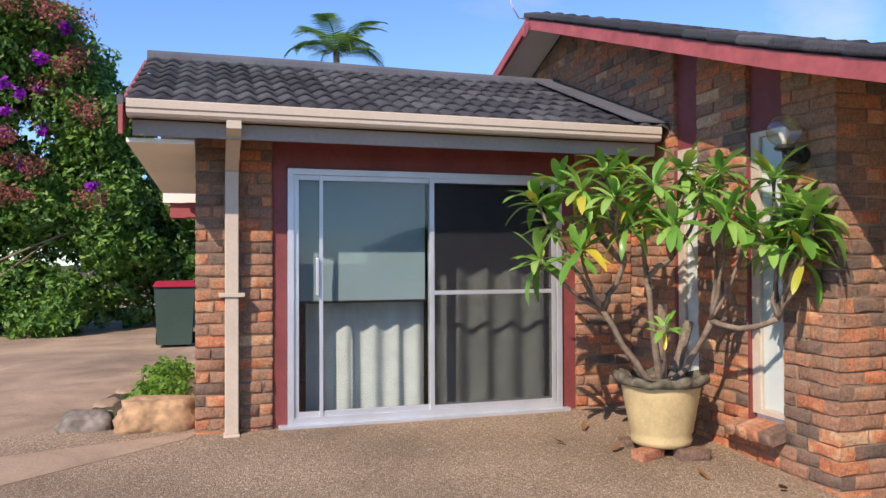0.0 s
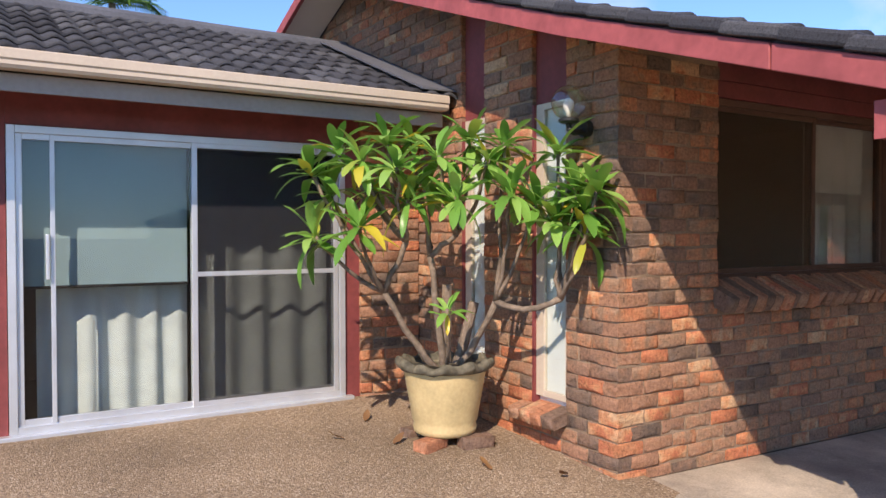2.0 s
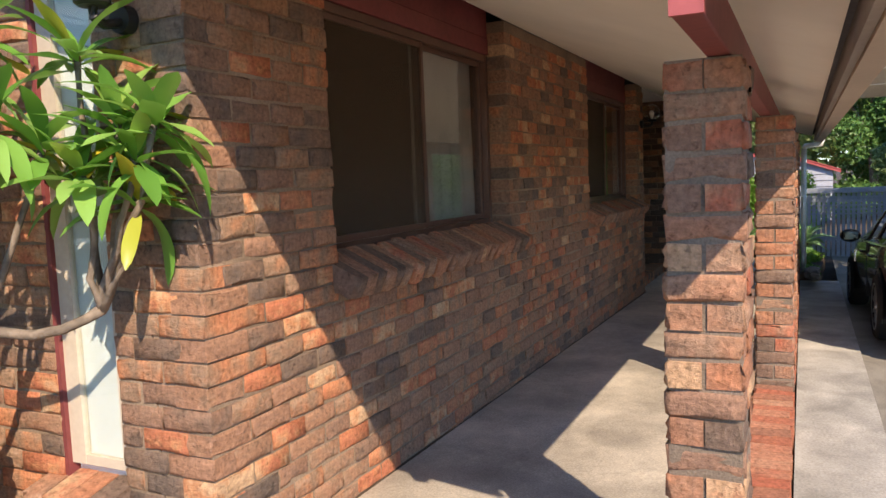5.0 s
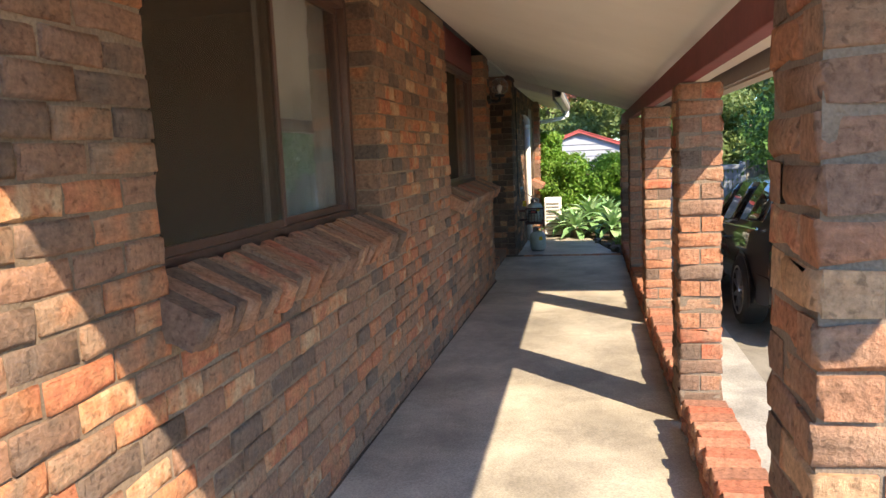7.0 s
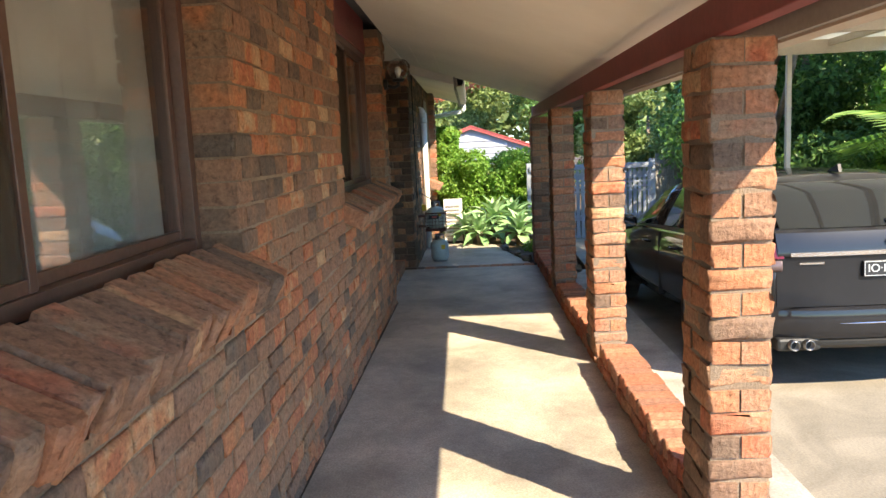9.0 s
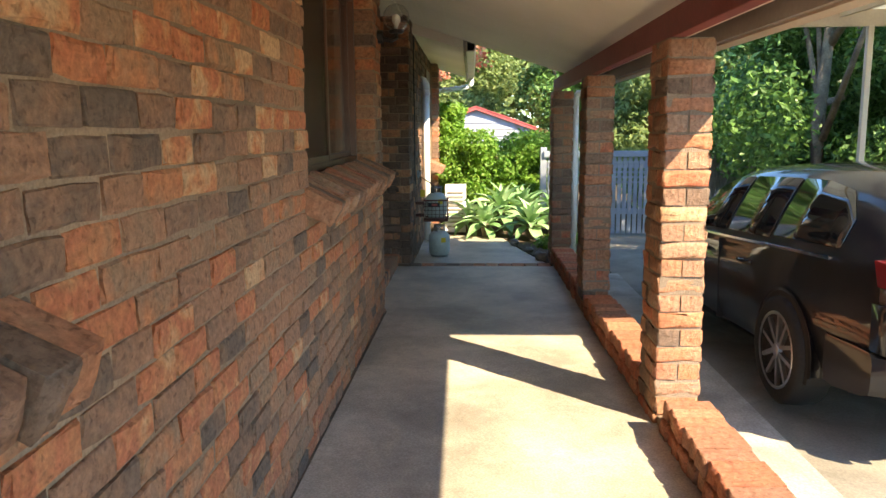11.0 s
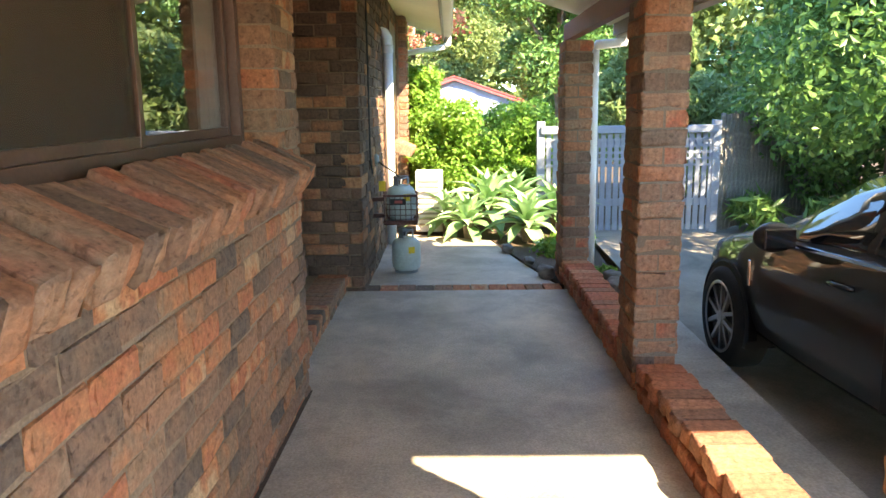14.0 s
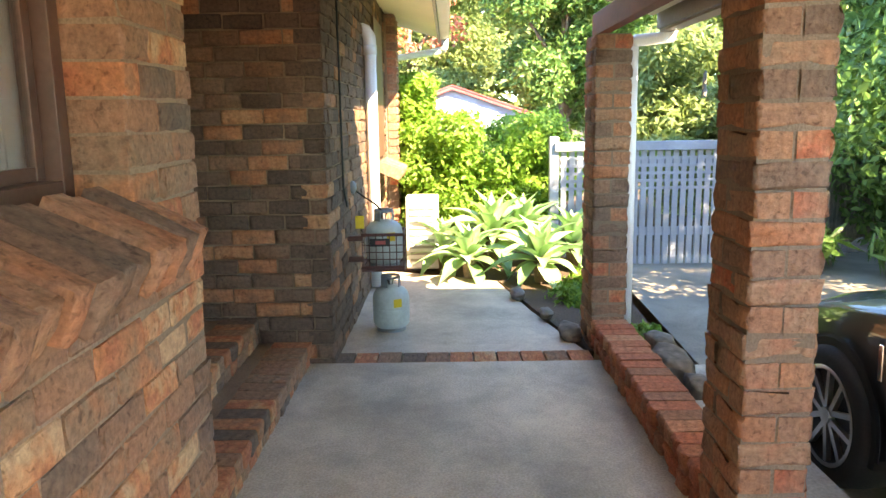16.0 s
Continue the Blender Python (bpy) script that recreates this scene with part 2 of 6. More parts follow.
def scuff(m, scale, lo, hi, warp):
    """Broad cloudy stains with drawn-out edges over a surface, as left by water and feet."""
    nt = m.node_tree
    b = nt.nodes["Principled BSDF"]
    was = b.inputs["Base Color"].links[0].from_socket
    co, no, rg2, mx = (nt.nodes.new("ShaderNode" + k) for k in ("TexCoord", "TexNoise", "MapRange", "Mix"))
    no.inputs["Scale"].default_value, no.inputs["Detail"].default_value = scale, 9
    no.inputs["Roughness"].default_value, no.inputs["Distortion"].default_value = 0.62, warp
    rg2.inputs[1].default_value, rg2.inputs[2].default_value, rg2.inputs[3].default_value, rg2.inputs[4].default_value = 0.34, 0.62, lo, hi
    mx.data_type, mx.blend_type, mx.inputs[0].default_value = "RGBA", "MULTIPLY", 1.0
    nt.links.new(co.outputs["Object"], no.inputs["Vector"])
    nt.links.new(no.outputs[0], rg2.inputs[0])
    nt.links.new(was, mx.inputs[6])
    nt.links.new(rg2.outputs[0], mx.inputs[7])
    nt.links.new(mx.outputs[2], b.inputs["Base Color"])


scuff(CONCRETE, 2.3, 0.83, 1.04, 1.4)
scuff(CONCRETE, 14.0, 0.90, 1.03, 0.6)
scuff(DRIVE, 1.4, 0.70, 1.06, 1.0)
scuff(DRIVE_OLD, 0.9, 0.68, 1.08, 1.2)
scuff(STRIP, 2.0, 0.72, 1.05, 0.8)
SOIL = mat("soil", (0.09, 0.06, 0.04), 0.95, vary=0.4, grain=50, bump=0.8)
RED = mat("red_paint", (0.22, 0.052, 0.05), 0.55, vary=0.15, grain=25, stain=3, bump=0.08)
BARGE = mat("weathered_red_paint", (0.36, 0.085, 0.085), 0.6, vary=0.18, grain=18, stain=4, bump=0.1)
CREAM = mat("cream_metal", (0.55, 0.46, 0.36), 0.45, vary=0.08, grain=40, stain=2, bump=0.03)
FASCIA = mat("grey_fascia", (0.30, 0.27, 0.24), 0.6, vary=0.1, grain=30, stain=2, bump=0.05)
SOFFIT = mat("soffit_board", (0.87, 0.82, 0.72), 0.7, vary=0.06, grain=12, stain=1.0, bump=0.03)
ALU = mat("aluminium", (0.62, 0.65, 0.68), 0.4, 0.55, vary=0.06, grain=80, stain=4, bump=0.02)
BRONZE = mat("bronze_frame", (0.15, 0.082, 0.06), 0.4, 0.3, vary=0.15, grain=60, stain=4, bump=0.02)
WHITE = mat("white_paint", (0.78, 0.77, 0.74), 0.5, vary=0.06, grain=30, stain=3, bump=0.03)
TILE = piece_mat("roof_tile", [(0.0, (0.035, 0.036, 0.042)), (0.5, (0.055, 0.057, 0.065)), (1.0, (0.085, 0.087, 0.095))], 0.75, 90, 0.35, 0.4, 5)
RIDGE = mat("roof_mortar", (0.10, 0.105, 0.12), 0.85, vary=0.2, grain=40, bump=0.3)
GLASS = glass_mat("window_glass", (0.82, 0.84, 0.84))
GLASS_CLEAR = glass_mat("clear_glass", ior=1.3)
GLASS_GLOBE = glass_mat("globe_glass", (0.93, 0.93, 0.9), 0.02, 1.9)
CURTAIN = mat("curtain_cloth", (0.76, 0.75, 0.69), 0.9, vary=0.12, grain=60, stain=5, bump=0.1)
CURTAIN_COOL = mat("pale_green_cloth", (0.60, 0.67, 0.65), 0.9, vary=0.12, grain=60, stain=5, bump=0.1)
BLIND = mat("blind_cloth", (0.30, 0.43, 0.46), 0.9, vary=0.06, grain=80, stain=2, bump=0.05)
ROOM_SHADE = mat("room_shade", (0.05, 0.045, 0.04), 0.9, vary=0.3, grain=10, bump=0)
CAR = mat("car_paint", (0.010, 0.010, 0.012), 0.45, 0.0, vary=0.1, grain=20, bump=0, spec=0.15, coat=0.8)
CAR.node_tree.nodes["Principled BSDF"].inputs["Coat Roughness"].default_value = 0.035
TYRE = mat("tyre_rubber", (0.02, 0.02, 0.02), 0.85, vary=0.2, grain=50, bump=0.2)
ALLOY = mat("alloy", (0.45, 0.46, 0.48), 0.3, 0.9, vary=0.06, grain=40, bump=0.01)
CHROME = mat("chrome", (0.75, 0.76, 0.78), 0.12, 1.0, vary=0.03, grain=30, bump=0)
TIP = mat("dull_chrome", (0.22, 0.21, 0.20), 0.3, 1.0, vary=0.1, grain=60, bump=0)
CAR_GLASS = mat("car_glass", (0.012, 0.014, 0.015), 0.04, 0.0, vary=0.05, grain=5, bump=0, spec=0.8)
BLACK = mat("black_plastic", (0.018, 0.018, 0.018), 0.5, vary=0.15, grain=60, bump=0.05)
LENS = mat("red_lens", (0.15, 0.010, 0.012), 0.12, vary=0.15, grain=90, stain=8, bump=0.05, spec=0.6)
LENS_CLEAR = mat("clear_lens", (0.13, 0.09, 0.09), 0.15, vary=0.15, grain=90, bump=0.05, spec=0.6)
BARK = mat("bark", (0.20, 0.15, 0.11), 0.9, vary=0.35, grain=35, stain=6, bump=0.6)
POT = mat("cream_pot", (0.58, 0.45, 0.23), 0.75, vary=0.14, grain=40, stain=4, bump=0.1)
POT_RIM = mat("mossy_rim", (0.13, 0.115, 0.08), 0.9, vary=0.5, grain=25, stain=9, bump=0.5)
LEAF = leaf_mat("plumeria_leaf", [(0.0, (0.11, 0.27, 0.045)), (0.5, (0.18, 0.40, 0.07)), (0.9, (0.30, 0.50, 0.12)), (0.955, (0.38, 0.44, 0.07)), (1.0, (0.70, 0.52, 0.05))], 0.33, 0.3)
HEDGE = leaf_mat("hedge_leaf", [(0.0, (0.045, 0.13, 0.025)), (0.6, (0.11, 0.25, 0.04)), (1.0, (0.21, 0.36, 0.07))], 0.45, 0.3)
LIME = leaf_mat("bush_leaf", [(0.0, (0.12, 0.27, 0.04)), (0.6, (0.22, 0.42, 0.07)), (1.0, (0.34, 0.52, 0.11))], 0.5, 0.52)
TREE = leaf_mat("tree_leaf", [(0.0, (0.05, 0.12, 0.03)), (0.6, (0.12, 0.25, 0.06)), (1.0, (0.22, 0.38, 0.11))], 0.4, 0.4)
PALE_TREE = leaf_mat("pale_tree_leaf", [(0.0, (0.13, 0.20, 0.07)), (0.6, (0.24, 0.33, 0.11)), (1.0, (0.36, 0.43, 0.18))], 0.5, 0.45)
PETAL = leaf_mat("purple_petal", [(0.0, (0.28, 0.015, 0.40)), (1.0, (0.45, 0.03, 0.55))], 0.5, 0.4)
BUD = leaf_mat("pink_bud", [(0.0, (0.30, 0.07, 0.07)), (1.0, (0.42, 0.16, 0.12))], 0.6, 0.3)
ORANGE = leaf_mat("orange_flower", [(0.0, (0.55, 0.16, 0.10)), (1.0, (0.65, 0.28, 0.18))], 0.6, 0.3)
AGAVE = leaf_mat("agave_leaf", [(0.0, (0.17, 0.33, 0.13)), (0.6, (0.27, 0.45, 0.20)), (1.0, (0.40, 0.56, 0.30))], 0.45, 0.15)
GRASS = leaf_mat("grass_blade", [(0.0, (0.08, 0.20, 0.025)), (1.0, (0.20, 0.36, 0.05))], 0.6, 0.35)
DRY = leaf_mat("dry_leaf", [(0.0, (0.14, 0.07, 0.035)), (1.0, (0.26, 0.13, 0.05))], 0.8, 0.1)
ROCK = mat("sandstone", (0.42, 0.26, 0.14), 0.9, vary=0.4, grain=18, stain=4, bump=0.6)
ROCK_GREY = mat("grey_rock", (0.20, 0.17, 0.14), 0.9, vary=0.4, grain=18, stain=5, bump=0.6)
BIN = mat("bin_plastic", (0.04, 0.07, 0.055), 0.5, vary=0.12, grain=40, bump=0.03)
BIN_LID = mat("bin_lid_plastic", (0.45, 0.02, 0.05), 0.45, vary=0.1, grain=40, bump=0.03)
GAS = mat("gas_paint", (0.42, 0.50, 0.48), 0.45, vary=0.12, grain=40, stain=6, bump=0.03)
GAS_LID = mat("dull_lid", (0.22, 0.25, 0.26), 0.5, vary=0.15, grain=40, stain=6, bump=0.03)
RUST = mat("brown_cage", (0.10, 0.04, 0.035), 0.6, 0.2, vary=0.3, grain=60, bump=0.1)
FENCE = mat("fence_paint", (0.27, 0.295, 0.335), 0.6, vary=0.1, grain=30, stain=3, bump=0.06)
PALING = mat("grey_paling", (0.22, 0.20, 0.18), 0.9, vary=0.3, grain=30, stain=4, bump=0.3)
SHED = mat("weatherboard", (0.42, 0.43, 0.47), 0.6, vary=0.06, grain=20, stain=2, bump=0.03)
SHED_TRIM = mat("shed_trim", (0.50, 0.10, 0.09), 0.6, vary=0.15, grain=20, bump=0.05)
PLATE = mat("plate_white", (0.52, 0.53, 0.53), 0.4, vary=0.03, grain=40, bump=0)
PLATE_BLACK = mat("plate_black", (0.02, 0.02, 0.022), 0.4, vary=0.1, grain=40, bump=0)
BULB = mat("bulb_glass", (0.80, 0.78, 0.72), 0.2, vary=0.05, grain=20, bump=0)
YELLOW = mat("yellow_tag", (0.65, 0.45, 0.03), 0.5, vary=0.1, grain=30, bump=0)


# ---- building helpers ----
def mesh_of(name, verts, faces, material, smooth=False):
    me = bpy.data.meshes.new(name)
    me.from_pydata([tuple(v) for v in verts], [], faces)
    me.materials.append(material)
    if smooth:
        me.polygons.foreach_set("use_smooth", [True] * len(me.polygons))
    me.update()
    return me


def finish(bm, name, material, smooth=False):
    me = bpy.data.meshes.new(name)
    bmesh.ops.recalc_face_normals(bm, faces=bm.faces)
    if smooth:
        for f in bm.faces:
            f.smooth = True
    bm.to_mesh(me)
    bm.free()
    me.materials.append(material)
    return me


def part(name, bm, material, parent, label="", smooth=False):
    """Link a bmesh or a mesh as one object under a thing or a part."""
    me = finish(bm, name, material, smooth) if isinstance(bm, bmesh.types.BMesh) else bm
    ob = new(name, me)
    ob.parent = parent
    if label:
        ob["label"] = label
    return ob


def empty(name, m, label, category, group="", kind=""):
    ob = new(name)
    ob.matrix_basis = m
    return tagged(ob, label, category, group, kind)


def box(bm, x0, x1, y0, y1, z0, z1, bevel=0.0):
    r = bmesh.ops.create_cube(bm, size=1)
    vs = r["verts"]
    bmesh.ops.scale(bm, vec=(x1 - x0, y1 - y0, z1 - z0), verts=vs)
    bmesh.ops.translate(bm, vec=((x0 + x1) / 2, (y0 + y1) / 2, (z0 + z1) / 2), verts=vs)
    if bevel:
        es = list({e for v in vs for e in v.link_edges})
        bmesh.ops.bevel(bm, geom=es, offset=bevel, segments=2, affect="EDGES", profile=0.5)
    return bm


def boxes(*dims, bevel=0.0):
    bm = bmesh.new()
    for d in dims:
        box(bm, *d, bevel=bevel)
    return bm


def tube(bm, a, b, r0, r1=None, n=12, caps=True):
    a, b = Vector(a), Vector(b)
    q = (b - a).to_track_quat("Z", "Y").to_matrix().to_4x4()
    bmesh.ops.create_cone(bm, cap_ends=caps, segments=n, radius1=r0, radius2=r0 if r1 is None else r1, depth=(b - a).length,
                          matrix=Matrix.Translation((a + b) / 2) @ q)
    return bm


def path_tube(points, radii, n=8):
    """A bent, tapered tube through the points."""
    bm = bmesh.new()
    rings = []
    pts = [Vector(p) for p in points]
    for i, p in enumerate(pts):
        d = (pts[min(i + 1, len(pts) - 1)] - pts[max(i - 1, 0)]).normalized()
        q = d.to_track_quat("Z", "Y").to_matrix()
        rings.append([bm.verts.new(p + q @ Vector((math.cos(k / n * math.tau), math.sin(k / n * math.tau), 0)) * radii[i]) for k in range(n)])
    for r, s in zip(rings, rings[1:]):
        for k in range(n):
            bm.faces.new((r[k], r[(k + 1) % n], s[(k + 1) % n], s[k]))
    bm.faces.new(rings[0][::-1]), bm.faces.new(rings[-1])
    return bm


def lathe(profile, n=24, bm=None, m=Matrix(), caps=True):
    bm = bm or bmesh.new()
    rings = [[bm.verts.new(m @ Vector((r * math.cos(k / n * math.tau), r * math.sin(k / n * math.tau), z))) for k in range(n)] for r, z in profile]
    for a, b in zip(rings, rings[1:]):
        for k in range(n):
            bm.faces.new((a[k], a[(k + 1) % n], b[(k + 1) % n], b[k]))
    if caps:
        bm.faces.new(rings[0][::-1]), bm.faces.new(rings[-1])
    return bm


def prism(points, depth, axis="x"):
    """A solid from an outline of (u, v), drawn out along an axis from depth[0] to depth[1]."""
    def at(u, v, w):
        return {"x": (w, u, v), "y": (u, w, v), "z": (u, v, w)}[axis]
    bm = bmesh.new()
    a = [bm.verts.new(at(u, v, depth[0])) for u, v in points]
    b = [bm.verts.new(at(u, v, depth[1])) for u, v in points]
    bm.faces.new(a), bm.faces.new(b[::-1])
    for i in range(len(a)):
        j = (i + 1) % len(a)
        bm.faces.new((a[i], b[i], b[j], a[j]))
    return bm


def leaf_cloud(name, material, blobs, n, size, parent=None, seed=1, flat=0.5, shape=2.2, shell=0.55):
    """Many small folded leaves spread through overlapping rough blobs of (x, y, z, rx, ry, rz)."""
    rng = np.random.default_rng(seed)
    blobs = np.array(blobs, float)
    vol = np.cbrt(blobs[:, 3] * blobs[:, 4] * blobs[:, 5]) ** 2
    pick = rng.choice(len(blobs), n, p=vol / vol.sum())
    d = rng.normal(size=(n, 3))
    d /= np.linalg.norm(d, axis=1)[:, None]
    rad = rng.uniform(shell, 1.0, n) ** 0.6 * (0.88 + 0.2 * np.sin(d[:, 0] * 7 + pick) * np.cos(d[:, 2] * 6 + pick * 2))
    c = blobs[pick, :3] + d * blobs[pick, 3:] * rad[:, None]
    out = d * (1 - flat) + rng.normal(size=(n, 3)) * 0.7 + np.array([0, 0, flat])
    out /= np.linalg.norm(out, axis=1)[:, None]
    side = np.cross(out, rng.normal(size=(n, 3)))
    side /= np.linalg.norm(side, axis=1)[:, None]
    along = np.cross(out, side)
    s = size * rng.uniform(0.6, 1.3, n)[:, None]
    v = np.stack([c - along * s * shape / 2, c + side * s * 0.5 + out * s * 0.12, c + along * s * shape / 2, c - side * s * 0.5 + out * s * 0.12], 1).reshape(-1, 3)
    f = (np.arange(n)[:, None] * 4 + np.array([0, 1, 2, 3])).tolist()
    me = mesh_of(name, v.tolist(), f, material)
    ob = new(name, me)
    ob.parent = parent
    return ob


# ---- bricks ----
def brick_meshes(tag, w, d, h, material, count=6, seed=3, wear=0.006, c=0.007):
    """Worn bricks: w along x, d along y with the face at y = 0 (outward -y), h up; origin at the lower left front."""
    rng = random.Random(seed)
    out = []
    for _ in range(count):
        def j(k=0.7):
            return rng.uniform(-wear, wear) * k
        # eight points round the face: corners and middles of the sides
        edge = [(0, 0), (rng.uniform(0.3, 0.7), 0), (1, 0), (1, 0.5), (1, 1), (rng.uniform(0.3, 0.7), 1), (0, 1), (0, 0.5)]

        def ring(inset, y, k):
            return [(inset + (w - 2 * inset) * u + j(k), y + j(k) * 0.6, inset + (h - 2 * inset) * v + j(k)) for u, v in edge]

        f, g, m = ring(c * 1.2, 0.0, 0.6), ring(c * 0.35, c * 0.3, 0.55), ring(0.0, c * 1.15, 0.3)
        b = [(w * u, d, h * v) for u, v in edge]
        v = [(w * rng.uniform(0.35, 0.65), -abs(j(0.4)), h / 2)] + f + g + m + b
        faces = [(0, 1 + i, 1 + (i + 1) % 8) for i in range(8)]
        for r in (1, 9, 17):
            faces += [(r + 8 + i, r + 8 + (i + 1) % 8, r + (i + 1) % 8, r + i) for i in range(8)]
        me = mesh_of(tag, v, faces, material)
        me.polygons.foreach_set("use_smooth", [k < 24 for k in range(len(faces))])
        out.append((v, faces, me))
    return out


PITCH, BL, BH, JOINT = 0.09, 0.23, 0.0805, 0.0095
BRICK_BANK = {}


def bank(w, d, material=None):
    key = (round(w, 2), round(d, 2), material)
    if key not in BRICK_BANK:
        BRICK_BANK[key] = brick_meshes("brick", key[0], key[1], BH, material or BRICK, 6 if w > 0.2 else 4, seed=int(w * 1000 + d * 77), wear=0.017 if material in (BRICK_FIRE, BRICK_EDGE) else 0.012, c=0.0115 if material in (BRICK_FIRE, BRICK_EDGE) else 0.0085)
    return BRICK_BANK[key]


def lay_bricks(wall, place, length, z0, z1, openings=(), near=None, top=None, even=0.0, odd=0.0, depth=0.16, seed=5, material=None):
    """Bricks in stretcher bond on a wall. place(u, z) gives the pose of a brick whose face starts u along the wall; near(u, z) picks
    those that are parts; top(u) is the sloping head. The rest is joined."""
    rng = random.Random(seed)
    rest_v, rest_f = [], []
    parts = 0
    for row in range(int((z1 - z0) / PITCH + 0.999)):
        z = z0 + row * PITCH
        start = even if row % 2 == 0 else odd
        cuts = [(start, length)]
        for a, b, za, zb in openings:
            if z + BH > za + 0.02 and z < zb - 0.02:
                cuts = [p for lo, hi in cuts for p in ((lo, min(hi, a)), (max(lo, b), hi)) if p[1] - p[0] > 0.03]
        for lo, hi in cuts:
            phase = (0 if row % 2 == 0 else 0.12) + rng.uniform(-0.02, 0.02)
            grid = [g * 0.24 + phase for g in range(int(length / 0.24) + 3)]
            marks = [lo] + [g + rng.uniform(-0.022, 0.022) for g in grid if lo + 0.09 < g < hi - 0.09] + [hi + JOINT]
            for a, b in zip(marks, marks[1:]):
                w = b - a - JOINT
                if top and z + BH > top(a + w / 2):
                    continue
                v, f, me = rng.choice(bank(0.23 if w > 0.17 else 0.11, depth, material))
                s = w / (0.23 if w > 0.17 else 0.11)
                m = place(a, z) @ Matrix.Translation((0, rng.uniform(-0.006, 0.005), rng.uniform(-0.003, 0.003))) @ Matrix.Diagonal((s, 1, 1, 1))
                if near and near(a, z) and parts < 300:
                    parts += 1
                    ob = new("brick", me)
                    ob.parent, ob.matrix_basis = wall, m
                else:
                    k = len(rest_v)
                    rest_v += [m @ Vector(p) for p in v]
                    rest_f += [tuple(i + k for i in q) for q in f]
    if rest_v:
        ob = part("brickwork", mesh_of("brickwork", rest_v, rest_f, material or BRICK), None, wall)
        ob["kind"] = "stuff"


# ---- the house: plan ----
FACE, CORNER, NIB, FRONT = 4.955, 4.18, 4.18, 7.31
WALL_END, EXT = 12.72, 14.9


def S(y):
    """Height of the raked soffit."""
    if y <= FACE:
        return 2.66 + 0.33 * (y - FACE)
    return 2.66 + 0.358 * (y - FACE) if y <= 8.6 else 3.965 - 0.358 * (y - 8.6)


def path_z(x):
    return -0.0175 * max(0.0, min(x, 12.6) - 4.3)


def structure(name, bm, material, label, smooth=False):
    ob = new(name, finish(bm, name, material, smooth) if isinstance(bm, bmesh.types.BMesh) else bm)
    return tagged(ob, label, "", "", "structure")


def sheet(name, xs, ys, zf, material, label):
    v = [(x, y, zf(x, y)) for y in ys for x in xs]
    n = len(xs)
    f = [(r * n + c, r * n + c + 1, (r + 1) * n + c + 1, (r + 1) * n + c) for r in range(len(ys) - 1) for c in range(n - 1)]
    return structure(name, mesh_of(name, v, f, material, True), material, label)


def span(a, b, n):
    return [a + (b - a) * i / n for i in range(n + 1)]


# ---- ground ----
sheet("ground", span(-400, 400, 8), span(-400, 400, 8), lambda x, y: -0.55, SOIL, "bare brown soil reaching away on all sides")


def yard_z(x, y):
    return 0.165 - 0.056 * (FRONT - y) if y > 4.6 else max(-0.02, 0.013 - 0.03 * (4.6 - y))


sheet("pavement", span(-14, 4.4, 30), span(-12, 7.6, 40), lambda x, y: yard_z(x, y) - (0.0 if x < 4.3 or y > 4.9 else 0.02), ASPHALT, "brown pebbled paving in front of the glass door")
# concrete drive along the side of the house, cut along a slant
side_drive = [(-12, 4.0), (-3.2, 4.0), (-0.9, 6.3), (0.37, 7.2), (0.43, 7.31), (0.43, 30), (-12, 30)]
bm = prism(side_drive, (-0.2, 0.0), "z")
for v in bm.verts:
    if v.co.z > -0.1:
        v.co.z = yard_z(v.co.x, min(v.co.y, FRONT)) + 0.004 + 0.004 * max(0, v.co.y - FRONT)
structure("road", bm, DRIVE_OLD, "stained brown concrete side drive")
# porch path
bm = bmesh.new()
sections = [(4.19, 2.3), (4.6, 2.9), (4.9, 3.2), (6, 3.2), (8, 3.2), (10, 3.2), (12.6, 3.2), (14.9, 3.2)]
va = [bm.verts.new((x, y, path_z(x))) for x, y in sections]
vb = [bm.verts.new((x, 4.97 if x < WALL_END - 0.2 else 6.4, path_z(x))) for x, y in sections]
for i in range(len(va) - 1):
    bm.faces.new((va[i], va[i + 1], vb[i + 1], vb[i]))
geo = bmesh.ops.extrude_face_region(bm, geom=list(bm.faces))
bmesh.ops.translate(bm, vec=(0, 0, -0.2), verts=[g for g in geo["geom"] if isinstance(g, bmesh.types.BMVert)])
structure("porch_floor", bm, CONCRETE, "smooth pale grey concrete porch path")


def drive_z(x):
    return -0.3 - 0.12 * max(0.0, min((x - 9.6) / 3.9, (17.5 - x) / 4.0, 1.0))


sheet("driveway", span(4.2, 19.2, 30), span(-9, 2.47, 12), lambda x, y: drive_z(x), DRIVE, "grey concrete driveway under the carport")
sheet("driveway_joint", span(4.2, 9.6, 6), [1.05, 1.062], lambda x, y: drive_z(x) + 0.004, SOIL, "dark joint in the driveway concrete")
sheet("driveway_apron", [4.2, 5.0], [-3, 2.4, 3.1], lambda x, y: -0.02 if x < 4.5 else -0.29, DRIVE, "sloping concrete apron")
structure("driveway_edge", boxes((5.0, 15.2, 2.475, 3.02, -0.5, -0.285)), STRIP, "pale concrete strip beside the brick edging")
structure("yard_floor", prism([(15.12, 3.3), (16.2, 3.55), (17.3, 3.75), (17.6, 4.3), (17.9, 4.98), (15.12, 4.98)], (-0.6, -0.165), "z"), CONCRETE, "grey concrete slab past the paver strip")
structure("yard_step", boxes((15.12, 15.3, 3.35, 4.9, -0.4, -0.155), bevel=0.006), CONCRETE, "worn concrete edge behind the paver strip")

